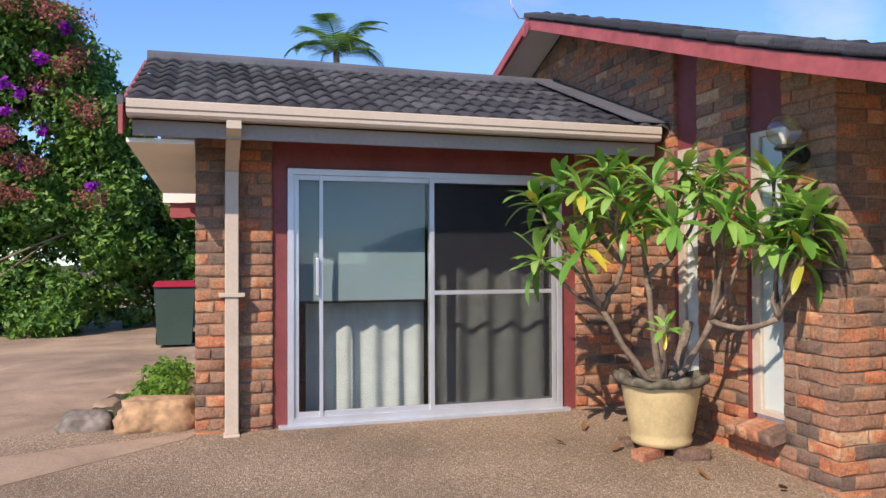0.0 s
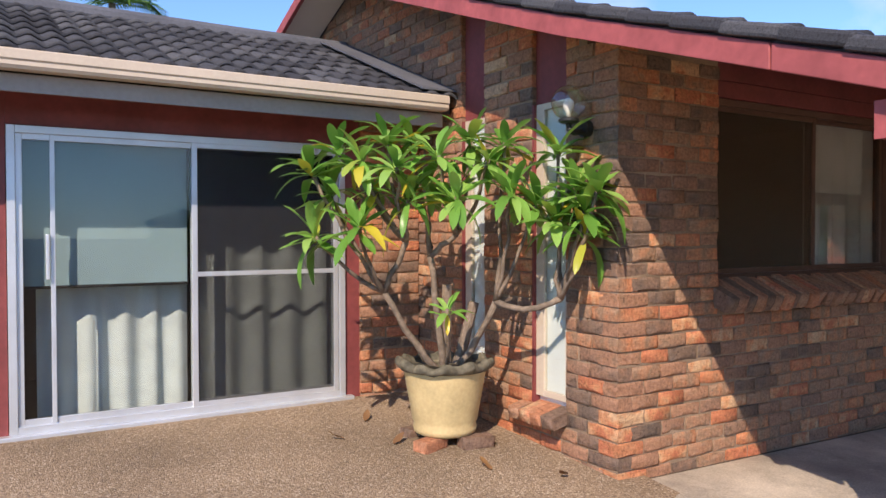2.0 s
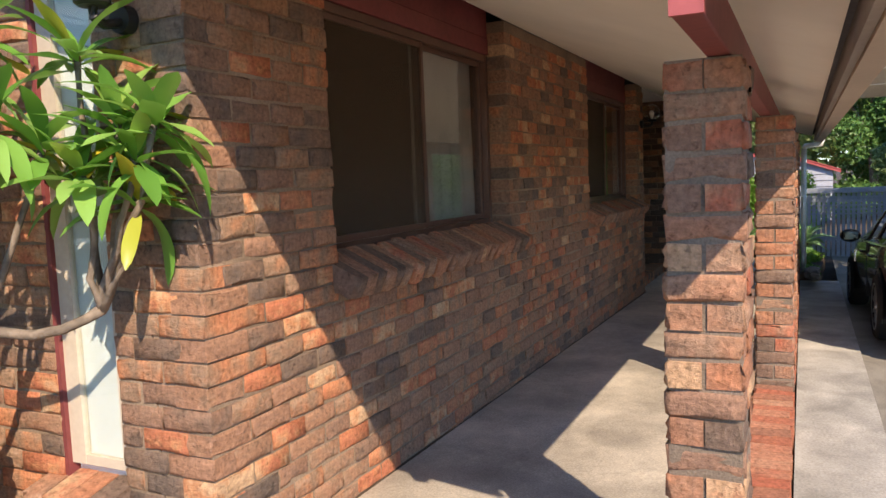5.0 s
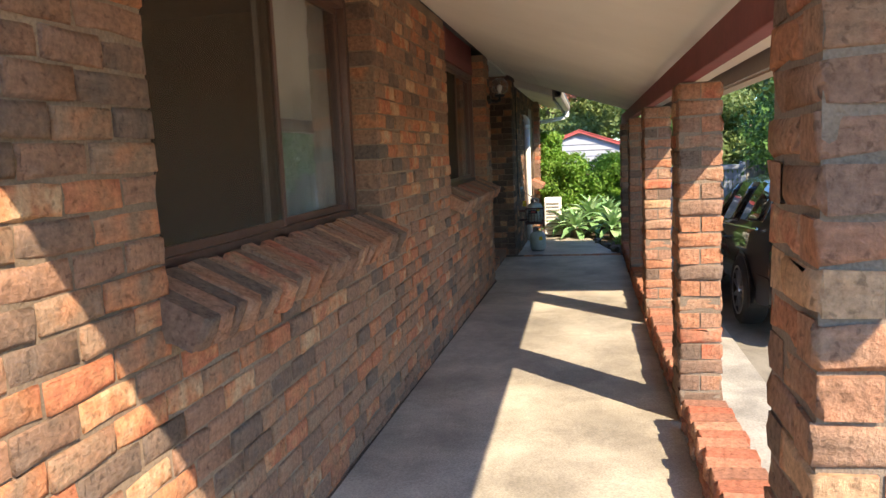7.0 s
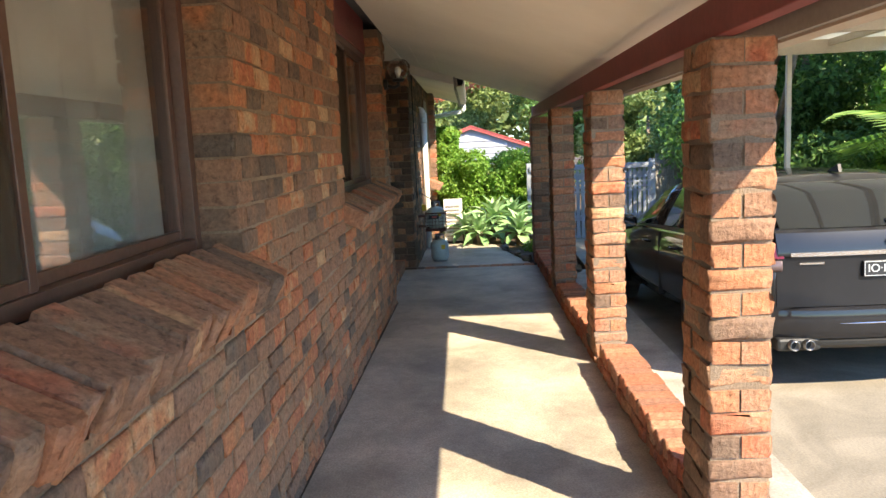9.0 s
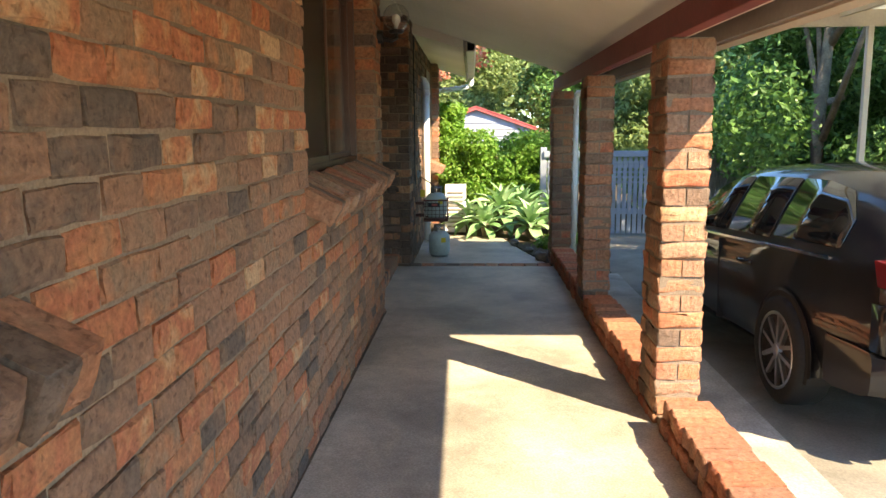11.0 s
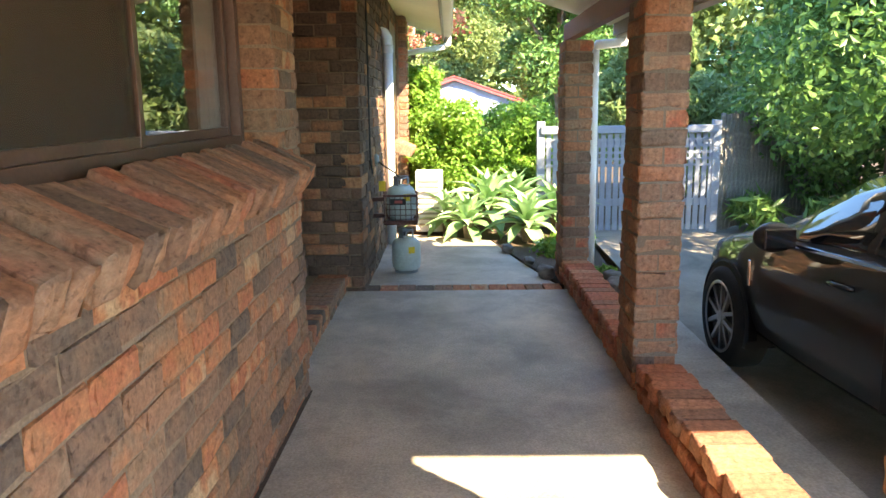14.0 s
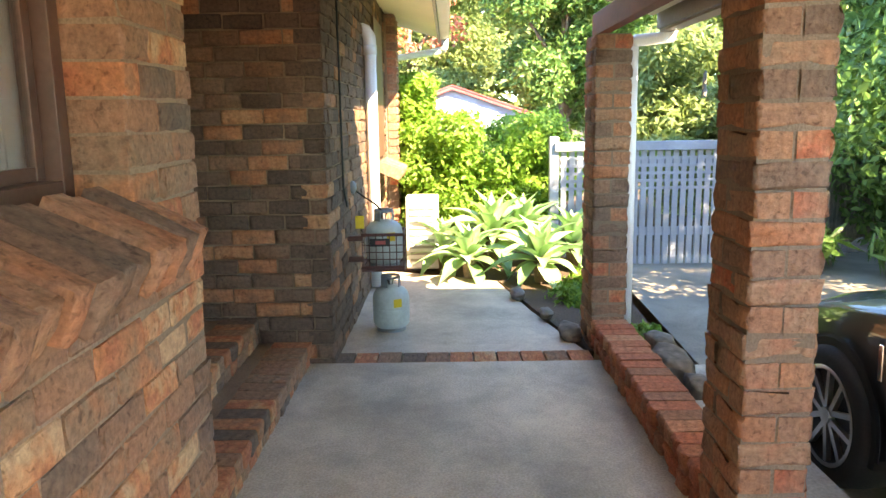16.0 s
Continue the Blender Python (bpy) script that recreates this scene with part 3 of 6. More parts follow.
structure("wall_foot_gap", prism([(4.2, 4.944), (12.7, 4.940), (12.7, 4.96), (4.2, 4.96)], (-0.3, 0.0), "z"), SOIL, "dark dirt line along the foot of the wall").location = (0, 0, 0)
gap = bpy.data.objects["wall_foot_gap"].data
for v in gap.vertices:
    v.co.z = path_z(v.co.x) + (0.004 if v.co.z > -0.1 else -0.1)

# ---- wall cores and roofs ----
W1, W2 = (5.08, 7.43), (9.77, 12.25)
SILL, HEAD = 1.17, 2.42
wall_main = structure("wall_main", boxes((CORNER + 0.01, W1[0] - 0.006, FACE + 0.008, 5.22, -0.4, 2.66), (W1[1] + 0.006, W2[0] - 0.006, FACE + 0.008, 5.22, -0.4, 2.66),
                      (W2[1] + 0.006, WALL_END - 0.008, FACE + 0.008, 5.22, -0.4, 2.66), (W1[0] - 0.006, W1[1] + 0.006, FACE + 0.008, 5.22, -0.4, 1.0),
                      (W2[0] - 0.006, W2[1] + 0.006, FACE + 0.008, 5.22, -0.4, 1.0)), MORTAR, "red-brown clinker brick wall along the porch")
N2, N1 = (5.42, 5.77), (6.34, 6.65)


def rake_box(bm, y0, y1, x0, x1, z0):
    pts = [(y0, z0), (y1, z0), (y1, S(y1))] + ([(8.6, S(8.6))] if y0 < 8.6 < y1 else []) + [(y0, S(y0))]
    b2 = prism(pts, (x0, x1), "x")
    me = bpy.data.meshes.new("tmp")
    b2.to_mesh(me)
    b2.free()
    bm.from_mesh(me)
    bpy.data.meshes.remove(me)


bm = bmesh.new()
for y0, y1 in ((5.23, N2[0] - 0.006), (N2[1] + 0.006, N1[0] - 0.006), (N1[1] + 0.006, 11.5)):
    rake_box(bm, y0, y1, NIB + 0.009, NIB + 0.25, -0.3)
for a, b in (N1, N2):
    box(bm, NIB + 0.009, NIB + 0.25, a - 0.006, b + 0.006, -0.3, 0.34)
wall_gable = structure("wall_gable", bm, MORTAR, "red-brown brick gable wall with two narrow windows")
wall_front = structure("wall_front", boxes((0.438, 1.0, FRONT + 0.008, 7.56, -0.1, 2.47), (3.63, 4.175, FRONT + 0.008, 7.56, -0.1, 2.47), (0.438, 0.66, 7.57, 10.6, -0.1, 2.47)), MORTAR, "red-brown brick piers beside the sliding door")
wall_entry = structure("wall_entry", boxes((EXT + 0.015, EXT + 0.24, 4.93, 7.2, -0.4, 2.7), (EXT + 0.25, 20.4, 4.914, 5.15, -0.4, 2.62), (12.5, EXT, 7.0, 7.2, -0.4, 3.2),
                       (12.5, WALL_END - 0.008, 5.23, 6.99, -0.4, 2.75)), MORTAR, "dark brown brick walls of the entry recess, its shade partly in their colour")
# rooms behind the windows; their dimness is put into near-black walls
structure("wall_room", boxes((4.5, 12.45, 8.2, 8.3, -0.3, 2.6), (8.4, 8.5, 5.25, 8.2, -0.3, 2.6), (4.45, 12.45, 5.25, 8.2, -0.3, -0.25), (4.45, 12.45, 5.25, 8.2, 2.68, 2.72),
          (0.7, 4.1, 9.4, 9.5, -0.1, 2.5), (0.7, 4.1, 7.46, 9.4, -0.1, 0.19), (0.7, 4.1, 7.46, 9.4, 2.475, 2.5)), ROOM_SHADE, "interior walls seen through the glass, near-black to carry their dimness")

bm = prism([(2.86, S(2.86)), (FACE - 0.002, S(FACE)), (FACE - 0.002, S(FACE) + 0.03), (2.86, S(2.86) + 0.03)], (3.76, 15.45), "x")
for k in range(6):
    yy = 3.42 + k * 0.26
    strip_bm = prism([(yy, S(yy) - 0.004), (yy + 0.008, S(yy + 0.008) - 0.004), (yy + 0.008, S(yy + 0.008) + 0.002), (yy, S(yy) + 0.002)], (12.9, 15.44), "x")
    tmp = bpy.data.meshes.new("tmp")
    strip_bm.to_mesh(tmp)
    strip_bm.free()
    bm.from_mesh(tmp)
    bpy.data.meshes.remove(tmp)
structure("ceiling", bm, SOFFIT, "pale cream raked porch ceiling")
structure("ceiling_entry", boxes((12.725, EXT + 0.012, FACE + 0.004, 6.995, 2.645, 2.68)), SOFFIT, "cream boarded ceiling of the entry recess")
# Out of view; added to stop daylight leaking through the open roof space.
structure("wall_light_stop", boxes((3.8, 20.4, 11.2, 11.4, -0.4, 2.96)), MORTAR, "unseen plain back wall, added to keep light out of the roof space")
bm = prism([(4.3, 2.345), (4.905, 2.53), (4.905, 2.56), (4.3, 2.375)], (15.46, 20.5), "x")
structure("trim_eave", prism([(4.3, 2.345), (4.905, 2.53), (4.905, S(4.905) + 0.03), (4.3, S(4.3) + 0.03)], (15.452, 15.459), "x"), SOFFIT, "cream board closing the step between two eaves")
structure("ceiling_eave", bm, SOFFIT, "pale cream eave soffit")
bm = prism([(4.96, S(4.96)), (8.6, S(8.6)), (11.5, S(11.5)), (11.5, S(11.5) + 0.03), (8.6, S(8.6) + 0.03), (4.96, S(4.96) + 0.03)], (3.76, 4.175), "x")
structure("ceiling_gable", bm, SOFFIT, "grey-white soffit under the gable overhang")
roof = structure("roof", prism([(2.8, S(2.8) + 0.034), (FACE, S(FACE) + 0.034), (8.6, S(8.6) + 0.034), (11.5, S(11.5) + 0.034), (11.5, S(11.5) + 0.1), (8.6, S(8.6) + 0.12), (FACE, S(FACE) + 0.1), (2.8, S(2.8) + 0.1)], (3.77, 15.45), "x"), RIDGE, "dark grey tiled main roof")
structure("roof_back", prism([(4.15, S(4.15) + 0.034), (FACE, S(FACE) + 0.034), (8.6, S(8.6) + 0.034), (11.5, S(11.5) + 0.034), (11.5, S(11.5) + 0.1), (8.6, S(8.6) + 0.12), (FACE, S(FACE) + 0.1), (4.15, S(4.15) + 0.1)], (15.46, 20.5), "x"), RIDGE, "dark grey tiled roof over the back wing")


def barge_board(y0, y1, name, label):
    under = [(y, S(y) - 0.058) for y in (y0, FACE, y1) if y0 <= y <= y1]
    over = [(y, S(y) + 0.055) for y in (y1, FACE, y0) if y0 <= y <= y1]
    b = prism(under + over, (3.715, 3.755), "x")
    bmesh.ops.bevel(b, geom=list(b.edges), offset=0.004, segments=1, affect="EDGES")
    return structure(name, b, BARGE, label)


barge_board(2.72, 3.62, "bargeboard", "weathered red painted timber bargeboard")
barge_board(3.626, 8.595, "bargeboard", "weathered red painted timber bargeboard")
barge_board(8.605, 11.3, "bargeboard", "weathered red painted timber bargeboard")
structure("trim", prism([(8.6, S(8.6) - 0.15), (8.73, S(8.6) - 0.07), (8.6, S(8.6) + 0.05), (8.47, S(8.6) - 0.07)], (3.705, 3.712), "x"), BARGE, "red painted apex cover")

# porch beam and eave gutter
beam = tagged(new("porch_beam"), "dark red painted timber beam on the brick pillars", "beam", kind="structure")
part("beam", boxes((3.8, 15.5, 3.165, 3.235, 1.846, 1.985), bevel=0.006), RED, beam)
# Thin end plate in a paler red: sunlight on the beam end as colour.
part("beam_sun_face", boxes((3.783, 3.798, 3.164, 3.236, 1.845, 1.986)), BARGE, beam, "red painted beam end, paler to carry the sun on it")
structure("fascia", boxes((3.76, 15.45, 2.80, 2.83, 1.885, 2.06)), FASCIA, "grey painted fascia board")
GUTTER = [(0, 0), (0.095, 0), (0.11, 0.02), (0.11, 0.045), (0.12, 0.055), (0.12, 0.105), (0.105, 0.115), (0.1, 0.108), (0.1, 0.06), (0.085, 0.01), (0.01, 0.01), (0.01, 0.11), (0, 0.11)]
structure("gutter", prism([(2.798 - u, 1.872 + v) for u, v in GUTTER], (3.8, 15.5), "x"), CREAM, "cream metal eave gutter")
structure("gutter_back", prism([(4.267 - u, 2.32 + v) for u, v in GUTTER], (15.5, 20.4), "x"), CREAM, "cream metal gutter on the back wing")
structure("fascia_back", boxes((15.5, 20.5, 4.27, 4.297, 2.27, 2.46)), FASCIA, "grey painted fascia of the back wing")

# ---- low tiled roof over the sliding door ----
G_Y, G_Z, R_Y, R_Z, RX0, RX1 = 6.72, 2.545, 8.8, 3.35, -0.02, 4.172
slope = math.atan2(R_Z - G_Z, R_Y - G_Y)
structure("roof_low", prism([(G_Y + 0.08, G_Z - 0.06), (R_Y, R_Z - 0.06), (11.0, R_Z - 0.9), (11.0, R_Z - 0.95), (R_Y, R_Z - 0.12), (G_Y + 0.08, G_Z - 0.1)], (RX0 + 0.05, RX1), "x"), RIDGE, "dark battened roof base under grey tiles")
structure("gutter_low", prism([(6.795 - u, 2.455 + v) for u, v in GUTTER], (0.0, 4.09), "x"), CREAM, "cream metal gutter over the sliding door")
structure("fascia_low", boxes((0.03, 4.1, 6.80, 6.825, 2.34, 2.5)), FASCIA, "taupe painted fascia board")
# Fascia grey instead of cream puts the eave's shade into the lining's colour.
structure("soffit_low", boxes((0.02, 4.17, 6.826, 7.315, 2.47, 2.49)), FASCIA, "eave lining in fascia grey, darkened for its shade")
structure("barge_low", prism([(6.7, 2.33), (6.7, 2.52), (R_Y, R_Z - 0.0), (R_Y, R_Z - 0.2)], (-0.05, -0.022), "x"), BARGE, "red painted side bargeboard")
structure("ceiling_side", boxes((-0.015, 0.43, 6.86, 11, 2.30, 2.33)), SOFFIT, "cream side eave lining")
back_wing = tagged(new("back_wing"), "low back part of the house with cream eave and red trim", "house part", kind="structure")
part("eave", boxes((-0.02, 0.43, 11.2, 11.5, 2.2, 2.78)), SOFFIT, back_wing, "cream eave panel")
part("fascia", boxes((-0.04, 0.43, 11.1, 11.19, 2.78, 3.0)), BARGE, back_wing)
part("wall", boxes((0.06, 0.43, 11.25, 11.45, 2.02, 2.195)), BARGE, back_wing)
part("gutter", boxes((-0.06, 0.43, 11.05, 11.095, 3.0, 3.06)), CREAM, back_wing)

# ---- windows and doors ----
def bars(name, x0, x1, y, z0, z1, parent, material, w=0.045, d=0.05, label=""):
    """A rectangular frame of four bars in the plane y."""
    return part(name, boxes((x0, x0 + w, y - d / 2, y + d / 2, z0, z1), (x1 - w, x1, y - d / 2, y + d / 2, z0, z1), (x0 + w, x1 - w, y - d / 2 + 0.002, y + d / 2 - 0.002, z0, z0 + w),
                            (x0 + w, x1 - w, y - d / 2 + 0.002, y + d / 2 - 0.002, z1 - w, z1), bevel=0.003), material, parent, label)


def pane(name, x0, x1, y, z0, z1, parent, material, label=""):
    ob = part(name, boxes((x0, x1, y - 0.003, y + 0.003, z0, z1)), material, parent, label)
    ob.visible_shadow = False
    return ob


def cloth(x0, x1, y, z0, z1, folds, amp, top_wave=0.0, seed=1):
    rng = random.Random(seed)
    n = folds * 10
    ph = [rng.uniform(-0.6, 0.6) for _ in range(folds + 2)]
    bm = bmesh.new()
    cols = []
    for i in range(n + 1):
        u = i / n
        k = u * folds
        w = math.sin(k * math.tau + ph[int(k)]) * amp
        zt = z1 - top_wave * (0.5 + 0.5 * math.cos(k * math.tau + ph[int(k)]))
        cols.append([bm.verts.new((x0 + (x1 - x0) * u, y + w * (0.5 + 0.5 * j / 6), z0 + (zt - z0) * (1 - j / 6) + 0.01 * math.sin(k * 3))) for j in range(7)])
    for a, b in zip(cols, cols[1:]):
        for j in range(6):
            bm.faces.new((a[j], b[j], b[j + 1], a[j + 1]))
    return bm


SCREEN_MESH = mesh_screen("screen_mesh", (0.10, 0.076, 0.054), 0.42)
DOOR_MESH = mesh_screen("door_mesh", (0.026, 0.027, 0.031), 0.45)
door = tagged(new("door_1"), "aluminium sliding glass door with a fly screen, closed", "sliding door", kind="structure")
bars("door_frame", 1.12, 3.49, 7.36, 0.19, 2.21, door, ALU, 0.05, 0.1)
sash = bars("sash", 1.17, 2.33, 7.345, 0.24, 2.16, door, ALU, 0.04, 0.03)
pane("pane", 1.21, 2.29, 7.345, 0.28, 2.12, sash, GLASS)
sash = bars("sash", 2.29, 3.44, 7.385, 0.24, 2.16, door, ALU, 0.04, 0.03)
pane("pane", 2.33, 3.40, 7.385, 0.28, 2.12, sash, GLASS)
scr = bars("screen_door", 2.285, 3.43, 7.325, 0.235, 2.165, door, ALU, 0.04, 0.02)
part("mid_rail", boxes((2.325, 3.39, 7.317, 7.333, 1.19, 1.225), bevel=0.003), ALU, scr)
pane("screen", 2.325, 3.39, 7.322, 0.275, 2.125, scr, DOOR_MESH, "dark fly-screen mesh")
part("stile", boxes((1.37, 1.40, 7.318, 7.334, 0.24, 2.16), bevel=0.003), ALU, door)
part("handle", boxes((1.34, 1.365, 7.29, 7.316, 1.2, 1.5), bevel=0.006), ALU, door)
part("sill", boxes((1.05, 3.55, 7.27, 7.42, 0.14, 0.19), bevel=0.006), ALU, door, "worn pale threshold")
structure("trim_1", boxes((1.005, 1.115, 7.335, 7.45, 0.12, 2.47), (3.495, 3.625, 7.335, 7.45, 0.12, 2.47), (1.116, 3.494, 7.34, 7.44, 2.215, 2.47)), RED, "dark red painted door surround")
blind = tagged(new("roller_blind"), "blue-grey roller blind lowered halfway behind the glass", "blind")
part("fabric", boxes((1.20, 2.28, 7.455, 7.459, 1.15, 2.14)), BLIND, blind)
part("bottom_bar", boxes((1.20, 2.28, 7.447, 7.467, 1.13, 1.15), bevel=0.004), BLACK, blind)
part("tube", tube(bmesh.new(), (1.19, 7.475, 2.16), (2.285, 7.475, 2.16), 0.025), WHITE, blind)
tagged(new("curtain", finish(cloth(1.30, 2.32, 7.64, 0.21, 2.12, 5, 0.028, 0.0, 2), "curtain", CURTAIN_COOL, True)), "pale grey-green cloth curtain hanging behind the glass", "curtain")
tagged(new("curtain", finish(cloth(2.40, 3.44, 7.60, 0.21, 2.12, 4, 0.04, 0.0, 4), "curtain", CURTAIN_COOL, True)), "grey draped curtain behind the fly screen", "curtain")
for k in (0, 1):
    a, b = (N1, N2)[k]
    zt = S(a) - 0.01
    w = tagged(new("window_%d" % (k + 1)), "tall narrow fixed window with a white blind and cream frame", "window", kind="structure")
    part("window_frame", boxes((4.205, 4.235, a, a + 0.03, 0.40, 2.37), (4.205, 4.235, b - 0.10, b, 0.40, 2.37), (4.207, 4.233, a + 0.03, b - 0.10, 2.33, 2.37), (4.207, 4.233, a + 0.03, b - 0.10, 0.40, 0.44)), CREAM, w)
    pn = part("pane", boxes((4.216, 4.222, a + 0.03, b - 0.10, 0.44, 2.33)), GLASS_CLEAR, w)
    pn.visible_shadow = False
    part("blind", boxes((4.24, 4.245, a + 0.005, b - 0.005, 0.36, 2.36)), WHITE, w, "white blind")
    part("jamb", boxes((4.185, 4.30, b - 0.02, b + 0.003, 0.34, 2.37)), RED, w, "dark red jamb")
    part("panel", prism([(a - 0.004, 2.372), (b + 0.004, 2.372), (b + 0.004, S(b) - 0.002), (a - 0.004, zt)], (4.22, 4.3), "x"), RED, w, "dark red panel above the glass")
for k, (x0, x1, zc) in enumerate(((*W1, 0.0), (*W2, 0.0))):
    w = tagged(new("window_%d" % (k + 3)), "bronze sliding window with a dark screen and clear pane", "window", kind="structure")
    mid = x0 + (x1 - x0) * (0.545 if k == 0 else 0.56)
    bars("window_frame", x0, x1, 5.15, SILL, HEAD, w, BRONZE, 0.05, 0.1)
    s1 = bars("sash", x0 + 0.05, mid + 0.03, 5.125, SILL + 0.05, HEAD - 0.05, w, BRONZE, 0.035, 0.025)
    s2 = bars("sash", mid - 0.03, x1 - 0.05, 5.155, SILL + 0.05, HEAD - 0.05, w, BRONZE, 0.035, 0.025)
    pane("screen", x0 + 0.085, mid, 5.125, SILL + 0.085, HEAD - 0.085, s1, SCREEN_MESH, "dark fly-screen mesh")
    pane("pane", mid, x1 - 0.085, 5.155, SILL + 0.085, HEAD - 0.085, s2, GLASS)
    part("panel", boxes((x0, x1, 5.096, 5.2, 2.54, 2.76), bevel=0.004), RED, w, "dark red painted panel")
    part("panel", boxes((x0, x1, 5.09, 5.2, HEAD + 0.003, 2.537), bevel=0.004), RED, w, "dark red painted panel")
    if k == 0:
        tagged(new("curtain", finish(cloth(mid + 0.04, x1 - 0.06, 5.225, SILL, HEAD, 5, 0.03, 0.0, 7 + k), "curtain", CURTAIN, True)), "sheer beige curtain inside a porch window", "curtain")

tagged(new("curtain", finish(cloth(W2[1] - 0.27, W2[1] - 0.04, 5.20, SILL, HEAD, 3, 0.02, 0.0, 12), "curtain", CURTAIN, True)), "narrow cream curtain drawn to the side of a window", "curtain")

# ---- lamps ----
def globe_lamp(m, label):
    """A clear globe on a black wall bracket; the wall is at x = 0 of the lamp, the globe hangs out towards -x."""
    ob = empty("wall_lamp", m, label, "wall lamp", "globe lamps on the brick wall")
    bm = bmesh.new()
    bmesh.ops.create_uvsphere(bm, u_segments=24, v_segments=14, radius=0.107, matrix=Matrix.Translation((-0.14, 0, 0.06)))
    g = part("globe", bm, GLASS_GLOBE, ob, "clear glass globe", True)
    g.visible_shadow = False
    part("neck", lathe([(0.05, -0.065), (0.062, -0.055), (0.062, -0.04), (0.03, -0.03)], 18, m=Matrix.Translation((-0.14, 0, 0))), BLACK, ob)
    bm = path_tube([(-0.14, 0, -0.065), (-0.14, 0, -0.10), (-0.10, 0, -0.12), (-0.05, 0, -0.11), (0, 0, -0.09)], [0.018] * 5)
    part("arm", bm, BLACK, ob)
    bm = bmesh.new()
    tube(bm, (-0.03, 0, -0.09), (0.012, 0, -0.09), 0.05, 0.055, 18)
    part("wall_plate", bm, BLACK, ob)
    part("bulb", lathe([(0.016, -0.03), (0.018, 0.0), (0.034, 0.03), (0.034, 0.06), (0.014, 0.085)], 14, m=Matrix.Translation((-0.14, 0, 0))), BULB, ob, "white glass bulb", True)
    return ob


globe_lamp(pose(NIB - 0.01, 5.22, 2.235), "clear glass globe lamp on a black bracket")
globe_lamp(pose(12.55, FACE - 0.01, 2.24, 0, 0, 90), "clear glass globe lamp beside the entry recess")

# ---- downpipe at the front pier ----
dp = tagged(new("downpipe"), "cream rectangular downpipe with an offset bend on a brick pier", "downpipe")
part("pipe", boxes((0.645, 0.745, 7.215, 7.295, 0.17, 2.16), bevel=0.006), CREAM, dp)
part("bend", prism([(7.215, 2.162), (7.295, 2.162), (6.79, 2.42), (6.79, 2.52), (6.70, 2.52), (6.70, 2.40)], (0.645, 0.745), "x"), CREAM, dp)
part("strap", boxes((0.60, 0.79, 7.200, 7.214, 1.205, 1.235), (0.60, 0.644, 7.214, 7.305, 1.205, 1.235), (0.746, 0.79, 7.214, 7.305, 1.205, 1.235), bevel=0.003), CREAM, dp)
part("shoe", boxes((0.635, 0.755, 7.16, 7.30, 0.145, 0.172), bevel=0.008), CREAM, dp)

# ---- pot plant ----
POT_AT = (3.66, 6.06, yard_z(3.66, 6.06))
pot = empty("plant_pot", pose(*POT_AT) @ Matrix.Diagonal((0.93, 0.93, 0.98, 1)), "large cream ceramic pot with a scalloped mossy rim on bricks", "pot")
part("body", lathe([(0.0, 0.055), (0.20, 0.055), (0.225, 0.07), (0.235, 0.10), (0.225, 0.13), (0.24, 0.16), (0.30, 0.48), (0.315, 0.52), (0.29, 0.52), (0.28, 0.44), (0.0, 0.43)], 36), POT, pot, "", True)
bm = lathe([(0.295, 0.50), (0.325, 0.50), (0.35, 0.525), (0.352, 0.55), (0.335, 0.575), (0.30, 0.57), (0.29, 0.54)], 72)
for v in bm.verts:
    a = math.atan2(v.co.y, v.co.x)
    if v.co.z > 0.51:
        k = 1 + 0.045 * math.cos(a * 12)
        v.co.x, v.co.y, v.co.z = v.co.x * k, v.co.y * k, v.co.z + 0.014 * math.cos(a * 12) - 0.02 * max(0, math.cos(a * 3 + 1))
part("rim", bm, POT_RIM, pot, "weathered mossy rim", True)
part("soil", lathe([(0.0, 0.44), (0.275, 0.44), (0.2, 0.46), (0.0, 0.47)], 24), SOIL, pot)
for x, y, r in ((-0.16, -0.16, 20), (0.1, -0.2, -8), (0.22, 0.05, 70), (-0.1, 0.18, 5)):
    foot = tagged(new("brick_foot", bank(0.23, 0.11, BRICK_FIRE)[0][2]), "orange brick lying under the pot", "brick", "bricks under the pot")
    foot.matrix_basis = pose(POT_AT[0] + x - 0.11, POT_AT[1] + y - 0.05, POT_AT[2] - 0.022, 0, 0, r)


def leaf_blade(length, width, droop, seed, twist=0.0):
    """A long pointed leaf with a midrib fold, growing along +x from its base and drooping."""
    rng = random.Random(seed)
    v, f = [], []
    n = 8
    for i in range(n + 1):
        u = i / n
        w = width * 0.5 * (math.sin(math.pi * min(1, u * 0.88 + 0.06)) ** 0.8 if u < 0.999 else 0.02)
        x = length * u * (1 - 0.12 * droop * u)
        z = length * (0.12 * u - droop * u * u * 0.5)
        s = math.sin(u * 9 + rng.uniform(0, 1)) * 0.004
        v += [(x, -w, z + w * 0.28 + s), (x, 0, z), (x, w, z + w * 0.28 - s)]
    for i in range(n):
        a = i * 3
        f += [(a, a + 1, a + 4, a + 3), (a + 1, a + 2, a + 5, a + 4)]
    return mesh_of("leaf", v, f, LEAF, True)


LEAVES = [leaf_blade(0.235 + 0.03 * (k % 4), 0.058 + 0.008 * (k % 3), (0.25, 0.5, 0.8, 1.15)[k % 4], k) for k in range(12)]
plant = empty("plumeria", pose(POT_AT[0], POT_AT[1], POT_AT[2] + 0.44), "broad-leaved frangipani shrub with grey bare branches in a pot", "plant")
BASE = Vector((POT_AT[0], POT_AT[1], POT_AT[2] + 0.44))
